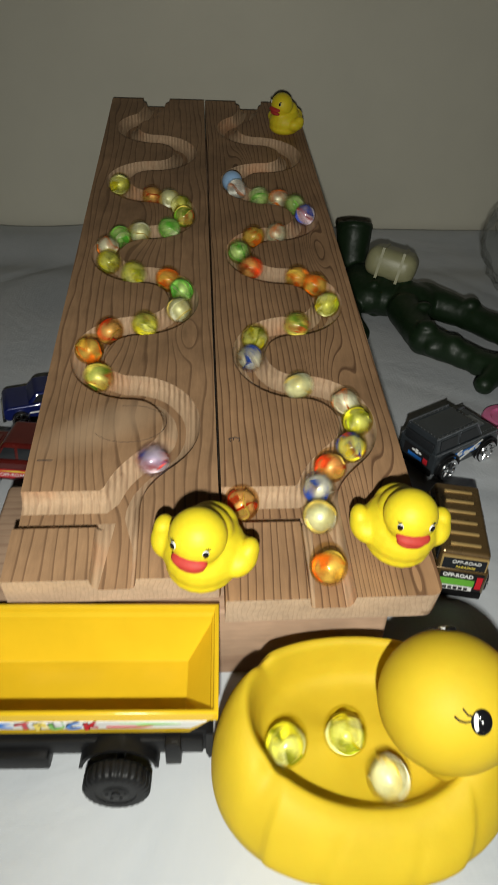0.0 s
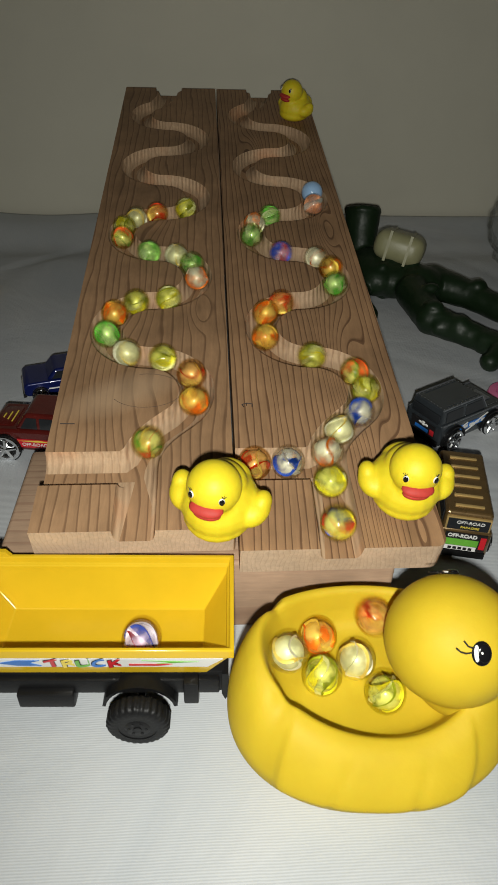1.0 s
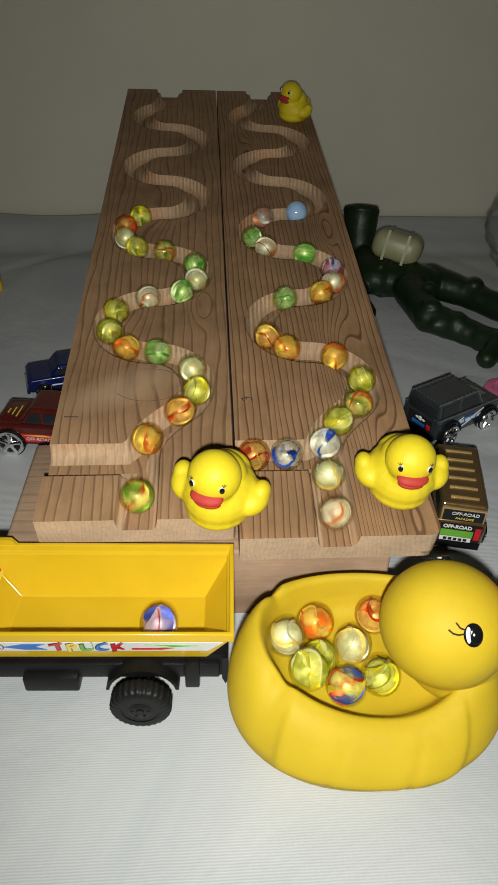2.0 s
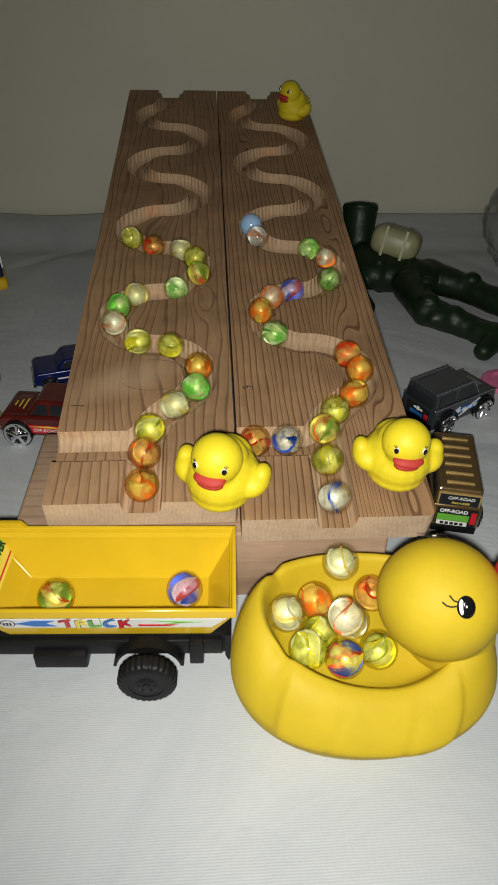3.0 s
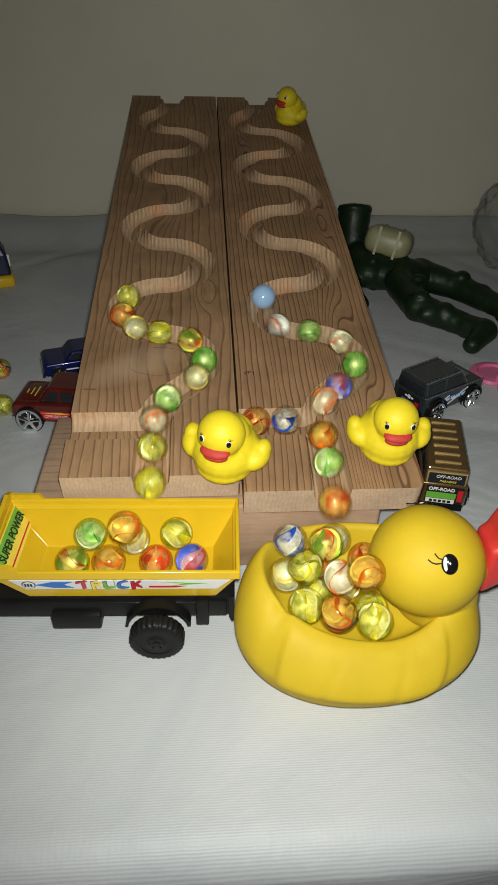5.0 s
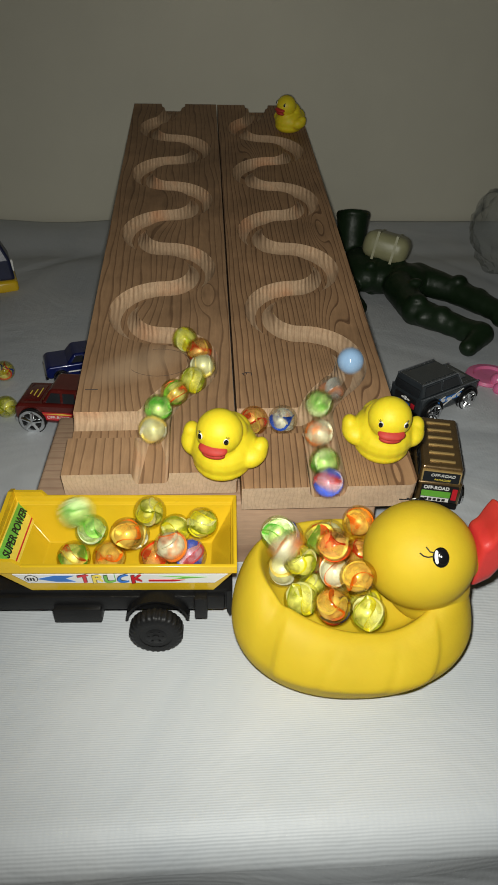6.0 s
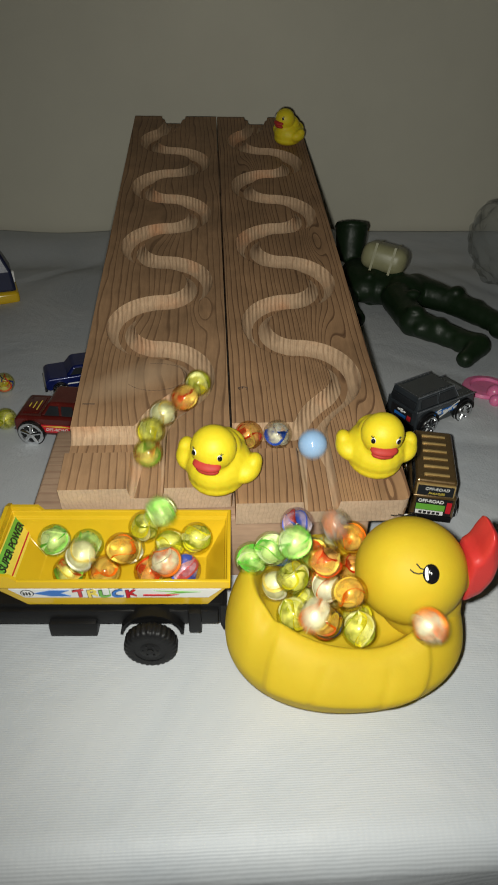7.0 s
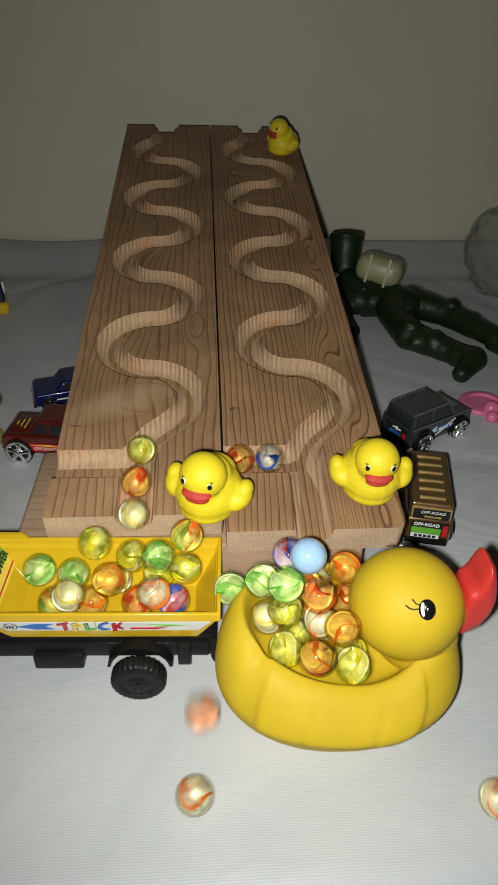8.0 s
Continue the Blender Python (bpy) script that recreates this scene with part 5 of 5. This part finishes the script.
# how far each marble has rolled, in mm, last one of the queue first
LEFT, RIGHT = {}, {}
LEFT[0.0] = [273, 309, 324, 340, 357, 380, 403, 419, 436, 457, 481, 506, 523, 545, 573, 596, 618, 645, 743]
LEFT[1.0] = [377, 401, 418, 435, 450, 481, 501, 517, 535, 568, 589, 607, 629, 653, 675, 698, 721, 761]
LEFT[1.5] = [394, 412, 428, 446, 467, 499, 515, 533, 559, 584, 607, 624, 644, 675, 693, 713, 743, 774]
LEFT[3.0] = [459, 481, 502, 518, 539, 565, 593, 610, 629, 656, 677, 705, 724, 743, 766, 784, 806]
LEFT[3.5] = [493, 508, 524, 549, 586, 602, 618, 641, 670, 690, 710, 734, 754, 772, 790, 811]
LEFT[4.0] = [518, 543, 571, 596, 612, 635, 657, 681, 703, 720, 738, 758, 778, 802, 818]
LEFT[4.5] = [569, 596, 615, 633, 659, 685, 701, 717, 735, 754, 771, 793]
LEFT[6.0] = [684, 700, 716, 732, 748, 765, 783]
LEFT[6.5] = [694, 710, 727, 745, 763, 784, 809]
LEFT[7.0] = [719, 736, 755, 772, 790]
LEFT[7.5] = [750, 766, 783, 817]
LEFT[8.0] = [768, 793, 816]
RIGHT[0.0] = [262, 277, 300, 316, 332, 351, 395, 414, 440, 463, 498, 513, 538, 572, 605, 625, 665, 695, 711, 732, 751, 785, 813]
RIGHT[1.0] = [343, 365, 409, 427, 445, 479, 505, 521, 542, 590, 606, 632, 667, 696, 712, 732, 751, 769, 789, 815]
RIGHT[1.5] = [360, 394, 425, 442, 472, 500, 515, 531, 558, 607, 624, 657, 687, 711, 728, 745, 764, 787, 811]
RIGHT[3.0] = [438, 457, 501, 518, 548, 581, 598, 616, 643, 693, 709, 732, 751, 768, 791, 816]
RIGHT[3.5] = [473, 505, 527, 552, 591, 607, 634, 658, 692, 724, 744, 760, 779, 805]
RIGHT[4.0] = [513, 537, 581, 598, 617, 644, 683, 700, 734, 752, 770, 795, 826]
RIGHT[4.5] = [556, 597, 622, 644, 670, 700, 717, 752, 770, 788, 818]
RIGHT[6.0] = [712, 746, 762, 788, 811, 826]
RIGHT[6.5] = [759, 775, 812]
RIGHT[7.0] = [785]
RIGHT[7.5] = []
RIGHT[8.0] = []

LEFT_KINDS = "lemon red cream lemon mixed green cream green flame lemon lemon orange green cream lemon red orange mixed plum".split()
RIGHT_KINDS = "sky plain green flame green plum flame orange green red orange orange lemon mixed lemon blue cream flame lemon harlequin red cream orange".split()
DUCK_FIRST = "lemon lemon cream".split()
TRAY_SPOTS = [(-22, -31), (-92, -28), (-74, -28), (-40, -29), (-22, -14), (-57, -28), (-89, -12), (-72, -12), (-55, -12), (-38, -13), (-30, -22), (-82, -20), (-65, -20), (-47, -21), (-31, -8), (-57, -10), (-48, -18), (-66, -18), (-38, -20)]
DUCK_SPOTS = [(15, -51), (62, -68), (46, -50), (33, -31), (17, -32), (49, -29), (33, -48), (40, -64), (25, -60), (54, -36), (24, -40), (48, -60), (40, -39), (27, -33), (52, -66), (33, -55), (41, -50), (30, -44), (46, -36), (20, -42), (36, -40), (58, -68), (44, -58), (28, -50), (48, -42), (36, -46)]


def course(table, index, run, landing, after):
    """Time and place of one marble: rolling by the table, falling off the end, then lying at its landing."""
    times = sorted(table)
    keep = [(t, table[t][index] / 1000) for t in times if index < len(table[t])]
    if keep[-1][0] == times[-1]:
        leave = None
    else:
        t0 = keep[-1][0]
        t1 = times[times.index(t0) + 1]
        going = [i for i in range(len(table[t0]) - 1, -1, -1) if i >= len(table[t1])]
        leave = t0 + (t1 - t0) * (going.index(index) + 0.55) / (len(going) + 0.1)
        keep.append((leave, run.end))
    rows = []
    t = 0.0
    fall = 0.20
    while t < 8.001:
        if leave is None or t <= leave:
            u = np.interp(t, [k[0] for k in keep], [k[1] for k in keep])
            p = run.place(float(u))
        else:
            edge, f = run.place(run.end), t - leave
            if f < fall:
                k = f / fall
                p = Vector((edge.x + (landing.x - edge.x) * k, edge.y + (landing.y - edge.y) * k, edge.z + (landing.z - edge.z) * (0.25 * k + 0.75 * k * k)))
            else:
                p = landing.copy()
                hop = (f - fall) / 0.22
                if hop < 1:
                    p.z += 0.008 * 4 * hop * (1 - hop)
        if after and t >= after[0][0]:
            p = Vector([float(np.interp(t, [a[0] for a in after], [a[1][i] for a in after])) for i in range(3)])
        rows.append((t, p))
        t = round(t + 0.1, 3)
    return rows


def roll(ob, rows, seed):
    """Keys a marble that rolls along its course."""
    rnd = random.Random(seed)
    turn = Euler((rnd.uniform(0, 6), rnd.uniform(0, 6), rnd.uniform(0, 6))).to_matrix()
    keyed, before = [], rows[0][1]
    for t, p in rows:
        d = p - before
        flat = Vector((d.x, d.y, 0))
        if flat.length > 1e-5:
            turn = Matrix.Rotation(min(1.3, flat.length / BALL_R), 3, Vector((0, 0, 1)).cross(flat).normalized()) @ turn
        keyed.append((t, Matrix.Translation(p) @ turn.to_4x4()))
        before = p
    walk(ob, keyed)


def motions():
    duck_rest = settle([(x / 1000 + 0.003, y / 1000) for x, y in DUCK_SPOTS], in_duck, Vector((0.083, -0.0495, 0.060)))
    tray_rest = settle([(x / 1000, y / 1000) for x, y in TRAY_SPOTS], in_tray)
    left, right = Run("left"), Run("right")
    for i, kind in enumerate(LEFT_KINDS):
        ob = marble(kind, Matrix())
        last = tray_rest[len(LEFT_KINDS) - 1 - i]
        if i == len(LEFT_KINDS) - 1:
            # the first to fall rolls slowly along the tray
            rows = course(LEFT, i, left, Vector((-0.043, -0.030, 0.0402)), [(0.95, (-0.043, -0.030, 0.0402)), (1.2, (-0.042, -0.032, 0.0402)), (1.6, (-0.040, -0.032, 0.0402)), (3.0, (-0.027, -0.023, 0.0400)), (4.0, tuple(last))])
        else:
            rows = course(LEFT, i, left, last, None)
        roll(ob, rows, 100 + i)
    strays = {
        3: [(6.65, (0.064, -0.066, 0.049)), (6.8, (0.069, -0.072, 0.052)), (6.9, (0.076, -0.079, 0.057)), (7.0, (0.0835, -0.0835, 0.060)), (7.1, (0.090, -0.090, 0.053)), (7.2, (0.097, -0.094, 0.036)), (7.3, (0.102, -0.094, 0.018)), (7.4, (0.1055, -0.093, BALL_R)), (7.5, (0.109, -0.099, BALL_R)), (7.6, (0.112, -0.1025, BALL_R)), (8.0, (0.1155, -0.116, BALL_R))],
        6: [(6.9, (0.036, -0.066, 0.056)), (7.0, (0.034, -0.073, 0.057)), (7.1, (0.028, -0.085, 0.053)), (7.2, (0.021, -0.097, 0.036)), (7.3, (0.014, -0.100, 0.018)), (7.4, (0.0088, -0.0955, BALL_R)), (7.5, (0.005, -0.101, BALL_R)), (7.6, (-0.001, -0.1025, BALL_R)), (7.8, (-0.010, -0.106, BALL_R)), (8.0, (-0.0164, -0.108, BALL_R))],
        4: [(6.8, (0.008, -0.039, 0.060)), (7.3, (0.006, -0.036, 0.057)), (7.6, (0.003, -0.031, 0.053)), (8.0, (0.0018, -0.029, 0.051))],
        1: [(7.3, (0.020, -0.050, 0.060)), (7.5, (0.008, -0.056, 0.056)), (7.8, (-0.010, -0.060, 0.052)), (7.9, (-0.0126, -0.0636, 0.040)), (8.0, (-0.0129, -0.0755, 0.020))],
    }
    for i, kind in enumerate(RIGHT_KINDS):
        ob = marble(kind, Matrix())
        roll(ob, course(RIGHT, i, right, duck_rest[3 + len(RIGHT_KINDS) - 1 - i], strays.get(i)), 200 + i)
    for i, kind in enumerate(DUCK_FIRST):
        ob = marble(kind, Matrix())
        start = Vector(((0.0225, -0.052, 0.0385), (0.047, -0.048, 0.0363), (0.0600, -0.0665, 0.0375))[i])
        roll(ob, [(0.1 * k, start.lerp(duck_rest[i], min(1.0, k / 4))) for k in range(81)], 300 + i)
    # the one that turns aside beside the resting marble
    a, b = board_point(0.0101, 0.0492), board_point(0.0272, 0.0496)
    marble("red", Matrix.Translation(a) @ pose(0, 0, 0, 60, 20, 0), "red and yellow swirled marble resting in the side groove")
    ob = marble("blue", Matrix.Translation(b), "blue and white swirled marble resting in the side groove")
    way = [(0.0, right.place(0.767)), (0.1, board_point(0.040, 0.0515)), (0.2, b)] + [(0.1 * k, b) for k in range(3, 81)]
    roll(ob, way, 7)
    # two strays on the cloth behind the cars
    marble("harlequin", pose(-0.1875, 0.2282, BALL_R, 30, 60, 0), "red and blue swirled marble lying on the cloth")
    marble("lemon", pose(-0.1725, 0.1715, BALL_R, 80, 20, 0), "yellow swirled marble lying beside the red pickup")


motions()
